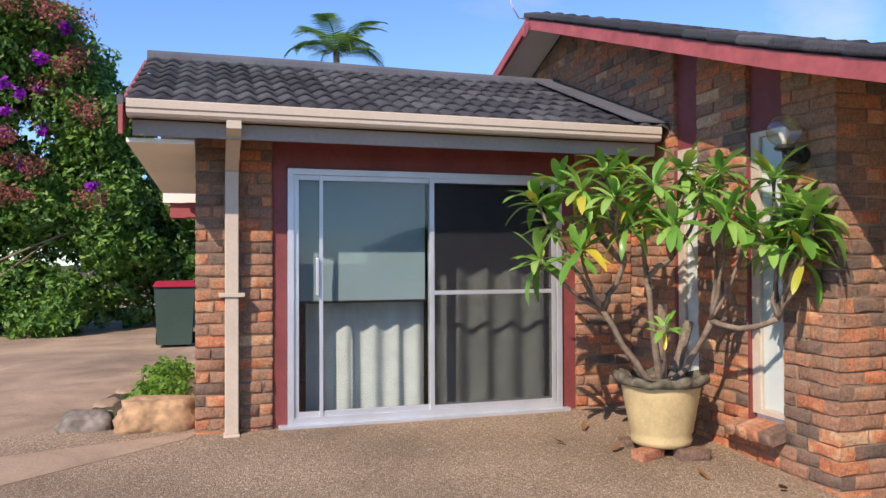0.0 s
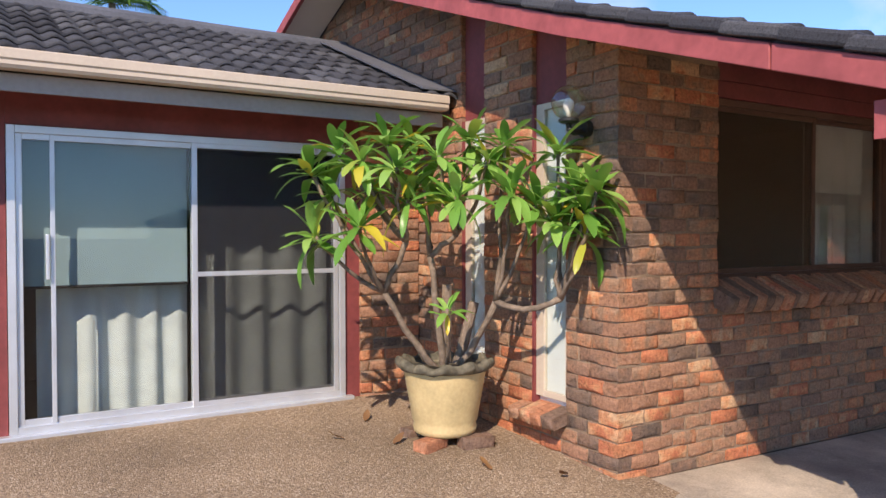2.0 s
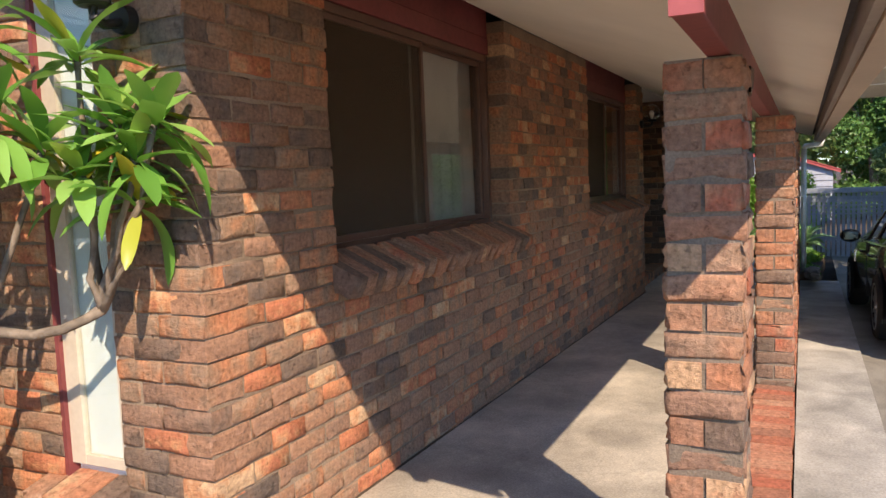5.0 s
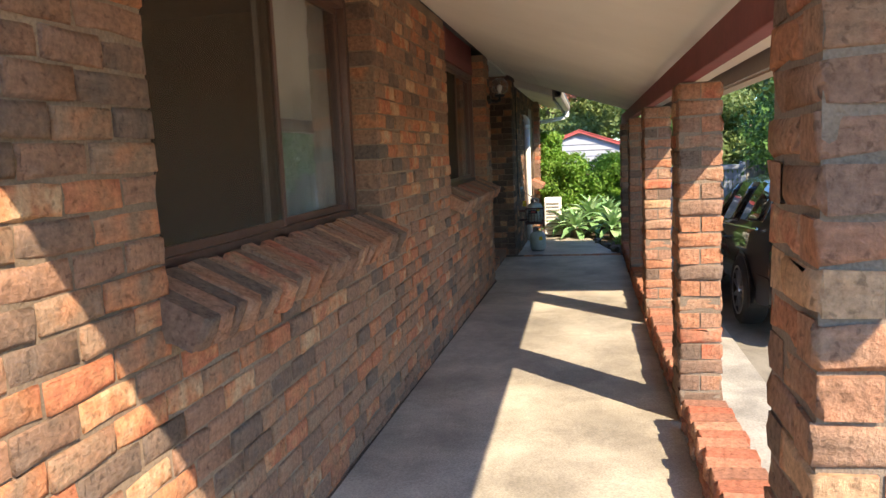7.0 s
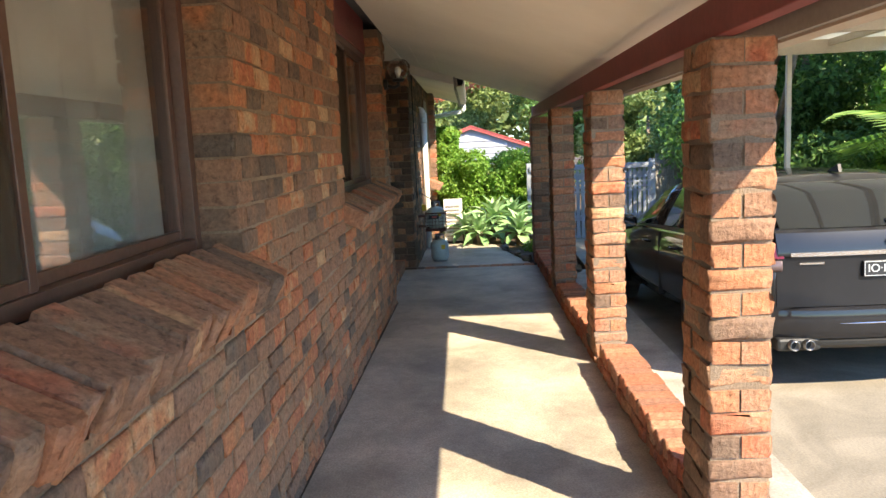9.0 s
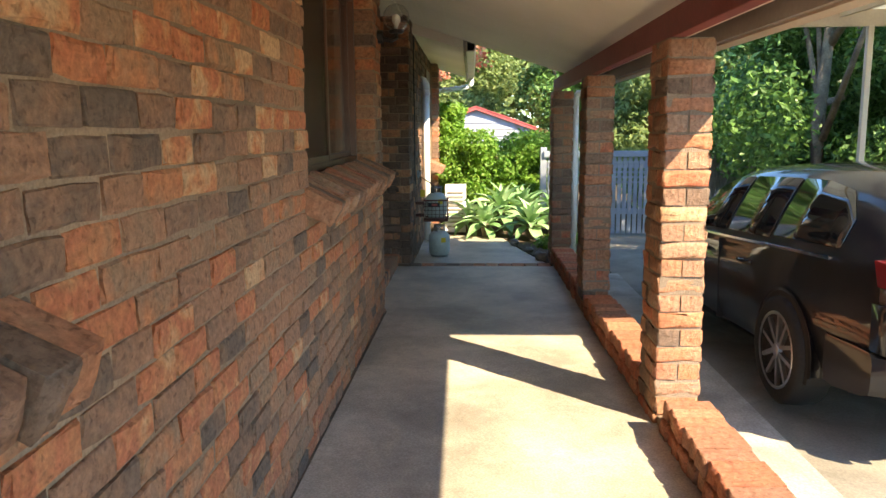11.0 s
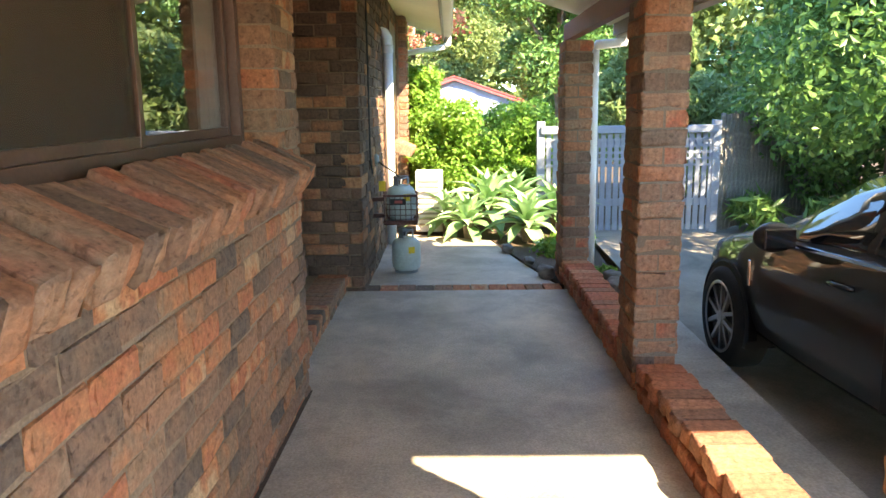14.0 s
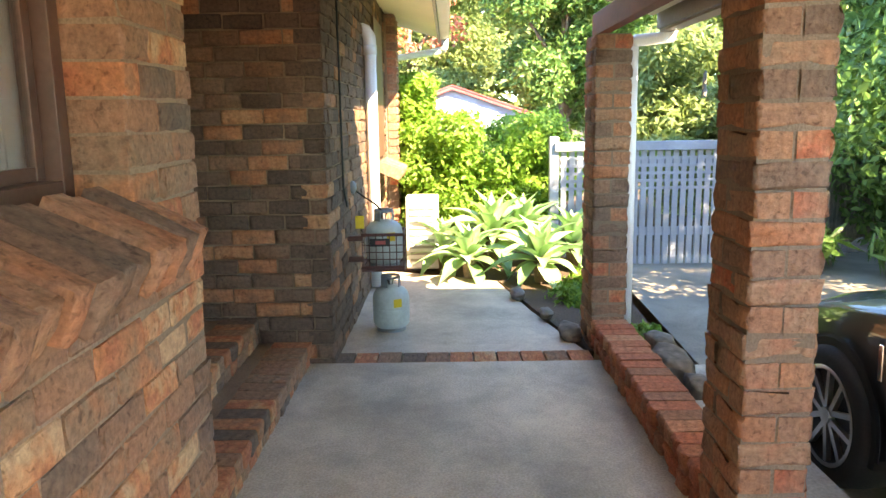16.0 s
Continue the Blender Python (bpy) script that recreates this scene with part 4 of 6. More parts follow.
FORKS = [Vector(p) for p in ((3.22, 6.1, 1.12), (3.50, 5.98, 1.35), (3.80, 5.66, 1.06), (4.02, 5.28, 1.10), (3.3, 5.95, 1.45), (3.62, 5.85, 1.5))]
LINKS = [(None, 0), (None, 1), (None, 2), (2, 3), (0, 4), (1, 5)]
TIPS = [((2.79, 6.27, 1.90), 0), ((2.77, 6.17, 1.48), 0), ((2.98, 6.3, 2.05), 4), ((3.0, 5.98, 1.96), 4), ((3.22, 6.06, 2.10), 4), ((2.97, 5.95, 1.54), 0), ((3.16, 6.1, 1.78), 4),
        ((3.24, 5.8, 1.72), 4), ((3.40, 6.04, 2.11), 1), ((3.39, 5.69, 1.98), 5), ((3.45, 5.58, 1.72), 5), ((3.68, 5.77, 2.10), 5), ((3.66, 5.54, 1.96), 5), ((3.74, 5.41, 1.74), 2),
        ((3.82, 5.59, 2.08), 2), ((3.90, 5.36, 1.70), 2), ((3.99, 5.27, 2.0), 3), ((4.03, 5.14, 1.78), 3), ((4.04, 5.08, 1.50), 3), ((3.42, 5.64, 1.03), None), ((2.96, 6.38, 1.76), 0),
        ((3.49, 5.98, 1.84), 1), ((3.13, 5.76, 1.90), 4), ((3.98, 5.02, 1.64), 3), ((3.93, 5.22, 1.58), 3), ((4.0, 4.94, 1.76), 3)]


def bough(a, b, r0, r1, sag, seed):
    rng = random.Random(seed)
    pts = []
    for i in range(7):
        u = i / 6
        p = a.lerp(b, u)
        p += Vector((rng.uniform(-1, 1), rng.uniform(-1, 1), 0)) * 0.02 * math.sin(u * math.pi)
        p.z += -sag * math.sin(u * math.pi)
        pts.append(p - BASE)
    part("branch", path_tube(pts, [r0 + (r1 - r0) * i / 6 + (0.004 if i in (0, 6) else 0) for i in range(7)]), BARK, plant, "", True)


for k, (frm, to) in enumerate(LINKS):
    bough(BASE + Vector((0, 0, -0.02)) if frm is None else FORKS[frm], FORKS[to], 0.03 if frm is None else 0.02, 0.018, 0.06 if to in (0, 2, 3) else 0.0, k)
for a, b in (((0, 0, 0), (0.0, -0.03, 0.62)), ((0.05, -0.05, 0), (0.16, -0.12, 0.5))):
    part("stub", path_tube([Vector(a), Vector(a).lerp(Vector(b), 0.5), Vector(b)], [0.045, 0.036, 0.034]), BARK, plant, "pruned grey stub")
rng = random.Random(11)
for k, (tip, frm) in enumerate(TIPS):
    tip = Vector(tip)
    start = FORKS[frm] if frm is not None else BASE
    bough(start, tip, 0.016, 0.010, 0.05, 40 + k)
    lean = (tip - start).normalized() * 0.35 + Vector((0, 0, 0.9))
    q = lean.normalized().to_track_quat("Z", "Y").to_matrix().to_4x4()
    small = frm is None
    for i in range(9 if small else 17):
        a = i * 137.5 + rng.uniform(-18, 18)
        up = rng.uniform(25, 68) if i % 3 == 0 else rng.uniform(-42, 28)
        s = rng.uniform(0.8, 1.12) * (0.6 if small else 1.0)
        ob = part("leaf", rng.choice(LEAVES), None, plant)
        ob.matrix_basis = Matrix.Translation(tip - BASE + Vector((0, 0, -0.012 * (i % 5)))) @ q @ pose(0, 0, 0, 0, -up, a) @ Matrix.Translation((0.012, 0, 0)) @ Matrix.Diagonal((s, s, s, 1))
fallen = leaf_blade(0.15, 0.055, -0.6, 50)
fallen.materials[0] = DRY
for x, y, r in ((3.29, 6.11, 30), (3.6, 5.42, 100), (3.05, 6.36, 170), (3.35, 6.66, 60), (3.95, 5.15, 220)):
    ob = tagged(new("fallen_leaf", fallen), "curled brown dry leaf lying on the paving", "leaf", "fallen leaves")
    ob.matrix_basis = pose(x, y, yard_z(x, y) + 0.01, 8, 0, r) @ Matrix.Diagonal((0.7, 0.9, 0.9, 1))

# ---- side of the house: bed, rocks, bin, hedge ----
def rock(name, at, size, material, label, seed):
    rg = random.Random(seed)
    bm = bmesh.new()
    bmesh.ops.create_icosphere(bm, subdivisions=3, radius=0.5)
    for v in bm.verts:
        d = v.co.normalized()
        k = 1 + 0.25 * noise.noise(d * 1.8 + Vector((seed, 0, 0))) + 0.08 * noise.noise(d * 6)
        m = max(abs(d.x), abs(d.y), abs(d.z))
        v.co = Vector((d.x * size[0], d.y * size[1], d.z * size[2])) * k * (0.5 + 0.22 * (1 / m - 1))
    ob = tagged(new(name, finish(bm, name, material, True)), label, "rock", "garden edge rocks")
    ob.location = at
    return ob


GZ = 0.15
rock("rock", (0.15, 7.62, GZ + 0.10), (0.62, 0.4, 0.34), ROCK, "orange sandstone boulder at the bed edge", 2)
rock("rock", (-0.38, 7.75, GZ + 0.05), (0.4, 0.35, 0.22), ROCK_GREY, "grey lichen-covered stone at the bed edge", 5)
for i, (x, y) in enumerate(((-0.5, 8.3), (-0.45, 8.9), (-0.35, 9.6), (-0.15, 10.3), (0.1, 10.9))):
    rock("rock", (x + 0.08, y, GZ - 0.005), (0.22, 0.55, 0.10), DRIVE_OLD, "low brown kerb stone along the bed", 9 + i)
structure("garden_bed", prism([(-0.55, 7.75), (0.42, 7.5), (0.42, 11.1), (0.1, 11.1), (-0.4, 9.2)], (0.0, 0.175), "z"), SOIL, "soil bed against the house")
g = leaf_cloud("bed_plants", GRASS, [(0.1, 8.3, 0.25, 0.32, 0.5, 0.22), (0.1, 9.2, 0.25, 0.32, 0.6, 0.3), (0.15, 10.1, 0.2, 0.3, 0.6, 0.25), (-0.3, 7.9, 0.2, 0.2, 0.15, 0.1)], 2600, 0.035, seed=3, shape=2.4, shell=0.1)
tagged(g, "light green weedy ground cover in the bed", "plants", kind="stuff")
wb = empty("wheelie_bin", pose(0.03, 13.6, 0.17), "dark green wheelie bin with a red lid", "bin")
part("body", prism([(-0.24, 0.06), (0.24, 0.06), (0.29, 0.92), (-0.29, 0.92)], (-0.33, 0.33), "y"), BIN, wb)
part("lid", prism([(-0.31, 0.925), (0.31, 0.925), (0.27, 1.0), (-0.27, 1.0)], (-0.36, 0.38), "y"), BIN_LID, wb, "bright red lid")
part("handle", tube(bmesh.new(), (-0.25, 0.42, 0.92), (0.25, 0.42, 0.92), 0.018), BIN, wb)
for sx in (-0.27, 0.27):
    part("wheel", tube(bmesh.new(), (sx - 0.025, 0.26, 0.10), (sx + 0.025, 0.26, 0.10), 0.10, n=18), TYRE, wb)


def tree(name, at, height, trunk_r, blobs, n, size, leaf, label, seed, flat=0.4, shape=2.2, kind_name="tree", limbs=5, shell=0.5):
    t = empty(name, pose(*at), label, kind_name)
    rg = random.Random(seed)
    top = Vector((rg.uniform(-0.2, 0.2), rg.uniform(-0.2, 0.2), height * 0.75))
    part("trunk", path_tube([Vector((0, 0, -0.1)), top * 0.4 + Vector((0.08, 0.05, 0)), top], [trunk_r, trunk_r * 0.75, trunk_r * 0.3]), BARK, t, "", True)
    for b in rg.sample(blobs, min(limbs, len(blobs))):
        s = top * rg.uniform(0.3, 0.85)
        e = Vector(b[:3])
        part("limb", path_tube([s, s.lerp(e, 0.5) + Vector((0, 0, 0.1)), e], [trunk_r * 0.4, trunk_r * 0.25, 0.02]), BARK, t, "", True)
    leaf_cloud("crown", leaf, blobs, n, size, t, seed, flat, shape, shell)
    return t


def blobs_in(rg, n, x, y, z, r):
    return [(rg.uniform(*x), rg.uniform(*y), rg.uniform(*z), rg.uniform(*r), rg.uniform(*r), rg.uniform(*r) * 0.8) for _ in range(n)]


rg = random.Random(4)
tib = tree("flowering_tree", (-2.9, 17.4, 0.15), 5.0, 0.12, blobs_in(rg, 44, (-2.4, 1.9), (-1.0, 1.0), (2.0, 4.3), (0.65, 1.0)) + blobs_in(rg, 34, (-2.4, 1.2), (-1.0, 1.0), (4.2, 5.9), (0.65, 1.0)), 80000, 0.065, HEDGE, "tall shrub with purple flowers and pinkish buds", 5)
leaf_cloud("flower", PETAL, blobs_in(rg, 40, (-2.2, 1.5), (-1.9, -1.1), (2.6, 6.2), (0.10, 0.20)), 1700, 0.08, tib, 6, 0.2, 1.2, 0.1)["label"] = "purple blossoms"
leaf_cloud("bud", BUD, blobs_in(rg, 50, (-2.2, 1.5), (-1.9, -0.5), (2.4, 6.6), (0.2, 0.45)), 9000, 0.036, tib, 8, 0.2, 2.0, 0.2)["label"] = "pinkish bud clusters"
hd = tree("hedge_shrub", (-3.2, 16.2, 0.15), 2.4, 0.06, blobs_in(rg, 40, (-2.4, 2.7), (-0.1, 0.9), (0.2, 2.9), (0.5, 0.8)), 40000, 0.06, HEDGE, "dense green leafy hedge shrub beside the side drive", 9, kind_name="hedge")
leaf_cloud("low_leaves", HEDGE, blobs_in(rg, 10, (-2.4, 2.2), (-0.5, 0.0), (0.2, 0.4), (0.25, 0.4)), 2600, 0.07, hd, 12, 0.3, 4.0, 0.2)
tree("hedge_shrub", (0.3, 16.6, 0.15), 2.4, 0.06, blobs_in(rg, 20, (-1.4, 1.4), (-0.2, 0.9), (0.2, 3.1), (0.5, 0.8)), 26000, 0.06, TREE, "dark green shrub behind the wheelie bin", 19, kind_name="hedge")
tagged(leaf_cloud("dark_shrubs", TREE, blobs_in(rg, 16, (-6.5, 3.5), (18.2, 19.8), (0.0, 4.2), (1.0, 1.5)), 70000, 0.10, seed=31, shell=0.1), "dark green foliage behind the hedge", "shrubs", kind="stuff")

palm = empty("palm_tree", pose(4.25, 24.5, -0.2), "tall palm with feathery green fronds behind the roof", "palm")
part("trunk", path_tube([(0, 0, 0), (0.1, 0, 3), (0, 0, 8.1)], [0.16, 0.13, 0.1]), BARK, palm, "", True)


def frond(length, seed, leaflets=26, wide=0.5):
    rr = random.Random(seed)
    v, f = [], []
    for i in range(leaflets):
        u = (i + 1) / leaflets
        c = Vector((length * u * (1 - 0.12 * u), 0, length * (0.75 * u - 0.95 * u * u)))
        w = wide * math.sin(math.pi * min(1, u * 0.8 + 0.2)) * rr.uniform(0.85, 1.1)
        for s in (-1, 1):
            k = len(v)
            tip = c + Vector((w * 0.55, s * w, -w * 0.35))
            v += [c + Vector((-0.018, 0, 0)), c + Vector((0.018, 0, 0)), tip]
            v += [c.lerp(tip, 0.5) + Vector((0.022, 0, 0.015))]
            f += [(k, k + 1, k + 3), (k, k + 3, k + 2)]
    for i in range(8):
        a, b = i / 8, (i + 1) / 8
        k = len(v)
        for u in (a, b):
            z = length * (0.75 * u - 0.95 * u * u)
            v += [Vector((length * u * (1 - 0.12 * u), -0.015, z)), Vector((length * u * (1 - 0.12 * u), 0.015, z))]
        f += [(k, k + 1, k + 3, k + 2)]
    return mesh_of("frond", v, f, HEDGE)


FRONDS = [frond(1.5 + 0.15 * k, k) for k in range(3)]
for i in range(14):
    ob = part("frond", FRONDS[i % 3], None, palm)
    ob.matrix_basis = Matrix.Translation((0, 0, 8.1)) @ pose(0, 0, 0, 0, -35 if i % 2 else 2, i * 137.5) @ Matrix.Diagonal((1.15, 1.15, 1.15, 1))

# ---- roof aerial, cable ----
tagged(new("aerial_cable", finish(path_tube([(3.70, 8.5, 3.98), (3.55, 8.4, 3.95), (3.45, 8.35, 4.05), (3.4, 8.3, 4.3)], [0.008] * 4, 6), "aerial_cable", WHITE, True)), "thin white cable curling from the gable peak", "cable")

# ---- brick pillars ----
pillar = empty("brick_pillar", pose(4.45, 3.13, -0.3), "square clinker brick pillar carrying the porch beam", "pillar", "porch pillars")
part("core", boxes((0.007, 0.343, 0.007, 0.223, -0.2, 2.143)), MORTAR_PALE, pillar, "grey mortar joints")
prng = random.Random(8)


def pillar_brick(x, y, w, d, z, turn):
    """A brick lying with its length across the given face."""
    me = prng.choice(bank(w, d, BRICK_FIRE))[2]
    ob = part("brick", me, None, pillar)
    jx, jy, jr = prng.uniform(-0.005, 0.005), prng.uniform(-0.005, 0.005), prng.uniform(-1, 1)
    ob.matrix_basis = Matrix.Translation((x + jx, y + jy, z)) @ pose(0, 0, 0, 0, 0, turn + jr)


for row in range(26):
    z = 2.145 - (row + 1) * PITCH
    if row % 2:
        pillar_brick(0, 0.23, 0.23, 0.11, z, -90)
        pillar_brick(0.12, 0.0, 0.23, 0.11, z, 0)
        pillar_brick(0.35, 0.23, 0.23, 0.11, z, 180)
    else:
        pillar_brick(0.0, 0.0, 0.23, 0.11, z, 0)
        pillar_brick(0.23, 0.23, 0.23, 0.11, z, 180)
        pillar_brick(0.35, 0.0, 0.23, 0.11, z, 90)
for x in (7.42, 10.08, 12.68, 15.24):
    copy_thing(pillar, pose(x, 3.03, -0.3))

# ---- brick edging between the pillars ----
EDGE_TOP = 0.17
edging = tagged(new("brick_edging"), "row of orange bricks edging the porch path", "edging", kind="structure")
part("bed", boxes((5.03, 15.2, 3.05, 3.24, -0.5, 0.02 - 0.08)), MORTAR, edging)
erng = random.Random(21)
x = 5.03
while x < 15.2:
    if not any(px - 0.115 < x < px + 0.352 for px in (7.42, 10.02, 12.68, 15.24)):
        for zz, h in ((-0.10, 0.0), (0.0, 0.0)):
            top = path_z(x) + EDGE_TOP
            ob = part("brick", erng.choice(bank(0.11, 0.23, BRICK_EDGE))[2], None, edging)
            ob.matrix_basis = Matrix.Translation((x, 3.262 + erng.uniform(-0.012, 0.008), top - BH - (0.088 if h == 0 and zz < 0 else 0.0))) @ Matrix.Translation((0.11, 0, 0)) @ pose(0, 0, 0, erng.uniform(-1.5, 1.5), 0, 180 + erng.uniform(-1.5, 1.5))
    x += 0.12
# paver strip
strip = tagged(new("paver_strip"), "row of brown brick pavers across the path", "pavers", kind="structure")
part("bed", boxes((14.885, 15.118, 3.28, 4.93, -0.4, -0.172)), MORTAR, strip)
y = 3.3
while y < 4.9:
    ob = part("brick", erng.choice(bank(0.23, 0.11, BRICK))[2], None, strip)
    ob.matrix_basis = pose(14.89, y + 0.135, -0.146 - BH + erng.uniform(-0.003, 0.004), 0, 0, -90) @ Matrix.Translation((0, 0, 0)) @ Matrix.Diagonal((0.6, 1.95, 1, 1))
    y += 0.15

# entry steps in the recess
steps = tagged(new("entry_steps"), "two dark brick steps into the entry recess", "steps", kind="structure")
part("bed", boxes((12.73, 14.9, 5.06, 5.40, -0.3, -0.012), (12.73, 14.9, 5.37, 7.0, -0.3, 0.138)), MORTAR, steps)
for zt, yy in ((0.0, 5.04), (0.15, 5.35)):
    x = 12.735
    while x < 14.8:
        ob = part("brick", erng.choice(bank(0.11, 0.23, BRICK))[2], None, steps)
        ob.matrix_basis = Matrix.Translation((x, yy + erng.uniform(-0.006, 0.006), zt - BH))
        ob = part("brick", erng.choice(bank(0.11, 0.23, BRICK))[2], None, steps)
        ob.matrix_basis = Matrix.Translation((x, yy + 0.012 + erng.uniform(-0.004, 0.004), zt - BH - 0.088))
        x += 0.12
entry_door = tagged(new("door_2"), "dark timber entry door in the recess", "door", kind="structure")
part("leaf", boxes((13.2, 14.1, 6.94, 6.98, 0.14, 2.2), bevel=0.004), RED, entry_door)
part("knob", lathe([(0.012, 0), (0.028, 0.02), (0.028, 0.04), (0.01, 0.05)], 14, m=pose(14.0, 6.94, 1.15, 90)), CHROME, entry_door)

# ---- brick window sills ----
SILL_BRICKS = brick_meshes("brick", 0.087, 0.28, 0.112, BRICK_FIRE, 8, 31, 0.02, 0.013)


def brick_sill(name, x0, x1, z, label):
    s = tagged(new(name), label, "", kind="structure")
    n = round((x1 - x0) / 0.094)
    for i in range(n):
        ob = part("brick", erng.choice(SILL_BRICKS)[2], None, s)
        ob.matrix_basis = Matrix.Translation((x0 + i * 0.094 + erng.uniform(-0.004, 0.004), FACE - 0.105 + erng.uniform(-0.02, 0.014), z - 0.115 + erng.uniform(-0.008, 0.006))) @ pose(0, 0, 0, 25 + erng.uniform(-2.5, 2.5), erng.uniform(-2, 2), erng.uniform(-2.5, 2.5))
    part("bed", boxes((x0 + 0.01, x1 - 0.01, FACE - 0.06, 5.12, z - 0.08, z - 0.045)), MORTAR, s)
    return s


brick_sill("window_sill_1", W1[0] - 0.05, W1[1] + 0.08, 1.09, "sloping brick sill under a porch window")
brick_sill("window_sill_2", W2[0] - 0.05, W2[1] + 0.08, 1.09, "sloping brick sill under the second porch window")
for k, (a, b) in enumerate((N1, N2)):
    s = tagged(new("window_sill_%d" % (k + 3)), "projecting brick sill under a narrow window", "", kind="structure")
    for i in range(4):
        ob = part("brick", erng.choice(bank(0.11, 0.23, BRICK_FIRE))[2], None, s)
        ob.matrix_basis = Matrix.Translation((NIB - 0.12, b + 0.10 - i * 0.118, 0.235)) @ pose(0, 0, 0, 14, 0, -90)

# ---- carport ----
cp = tagged(new("carport"), "flat pale sheet-metal carport roof on white steel posts", "carport")
CX0, CX1, CY0, CY1 = 9.62, 14.55, -1.25, 2.66
part("roof_sheet", boxes((CX0, CX1, CY0, CY1, 2.6, 2.63)), SHEET, cp)
for x in (CX0 + 0.02, 12.4, CX1 - 0.08):
    part("beam", boxes((x, x + 0.06, CY0, CY1, 2.43, 2.598), bevel=0.004), CREAM, cp)
for y in (CY0 + 0.1, -0.4, 0.4, 1.1, 1.8, 2.5):
    part("purlin", boxes((CX0 + 0.085, CX1 - 0.085, y, y + 0.05, 2.52, 2.597)), CREAM, cp)
for x, y in ((14.48, 0.12), (9.76, 0.12)):
    part("post", boxes((x - 0.03, x + 0.03, y - 0.03, y + 0.03, -0.4, 2.43), bevel=0.005), CREAM, cp)

# ---- car ----
car = empty("station_wagon", pose(9.85, 1.31, -0.25, 0, 2.4, 1.8), "black station wagon parked under the carport", "car")
HW = 0.93
# station: x, sill z, belt z, roof z, half width at the belt, half width at the roof edge
ST = [(0.0, 0.42, 0.80, 0.84, 0.78, 0.70), (0.06, 0.30, 0.95, 1.02, 0.86, 0.72), (0.22, 0.27, 0.97, 1.16, 0.89, 0.68), (0.42, 0.26, 0.97, 1.36, 0.90, 0.63), (0.62, 0.25, 0.965, 1.44, 0.91, 0.61),
      (1.0, 0.24, 0.96, 1.475, HW, 0.61), (1.6, 0.23, 0.95, 1.49, HW, 0.61), (2.3, 0.22, 0.94, 1.485, HW, 0.60), (2.8, 0.22, 0.93, 1.44, HW, 0.59), (3.2, 0.23, 0.925, 1.24, HW, 0.63), (3.55, 0.24, 0.92, 1.00, HW, 0.70),
      (3.9, 0.25, 0.89, 0.95, 0.92, 0.70), (4.4, 0.26, 0.82, 0.88, 0.88, 0.62), (4.75, 0.28, 0.70, 0.76, 0.76, 0.5), (4.86, 0.38, 0.58, 0.60, 0.62, 0.4)]


def section(s):
    x, zs, zb, zr, wb, wr = s
    half = [(0, zs - 0.02), (wb * 0.8, zs - 0.02), (wb * 0.96, zs + 0.04), (wb + 0.005, zs + (zb - zs) * 0.45), (wb + 0.005, zs + (zb - zs) * 0.72), (wb - 0.02, zb), (wb - 0.045, zb + (zr - zb) * 0.06),
            (wr + (wb - wr) * 0.45, zb + (zr - zb) * 0.55), (wr + 0.03, zr - (zr - zb) * 0.1), (wr * 0.8, zr - 0.004), (wr * 0.4, zr + 0.012), (0, zr + 0.016)]
    return [Vector((x, y, z)) for y, z in half]


bm = bmesh.new()
rows = []
for s in ST:
    h = section(s)
    rows.append([bm.verts.new(p) for p in h] + [bm.verts.new((p.x, -p.y, p.z)) for p in h[-2:0:-1]])
for a, b in zip(rows, rows[1:]):
    for i in range(len(a)):
        j = (i + 1) % len(a)
        bm.faces.new((a[i], b[i], b[j], a[j]))
bm.faces.new(rows[0]), bm.faces.new(rows[-1][::-1])
body = part("body", bm, CAR, car, "glossy black paint", True)
sub = body.modifiers.new("smooth", "SUBSURF")
sub.levels = sub.render_levels = 1


def glass_piece(name, xs, u0, u1, sgn=1, lift=0.010, label=""):
    """A pane laid on the side of the body between two stations, u from the belt (0) to the roof edge (1)."""
    def at(x, u):
        k = max(i for i in range(len(ST) - 1) if ST[i][0] <= x)
        f = (x - ST[k][0]) / (ST[k + 1][0] - ST[k][0])
        s = [p + (q - p) * f for p, q in zip(ST[k], ST[k + 1])]
        zs, zb, zr, wb, wr = s[1:]
        y0, z0, y1, z1 = wb - 0.045, zb + (zr - zb) * 0.06, wr + 0.03, zr - (zr - zb) * 0.1
        bulge = 0.035 * math.sin(math.pi * u)
        return Vector((x, sgn * (y0 + (y1 - y0) * u + bulge * 0.4 + lift), z0 + (z1 - z0) * u))
    bm = bmesh.new()
    g = [[bm.verts.new(at(x, u0 + (u1f - u0) * j / 4)) for j in range(5)] for x, u1f in xs]
    for a, b in zip(g, g[1:]):
        for j in range(4):
            bm.faces.new((a[j], b[j], b[j + 1], a[j + 1]))
    ob = part(name, bm, CAR_GLASS, car, label, True)
    so = ob.modifiers.new("thick", "SOLIDIFY")
    so.thickness, so.offset = 0.02, -1
    return ob


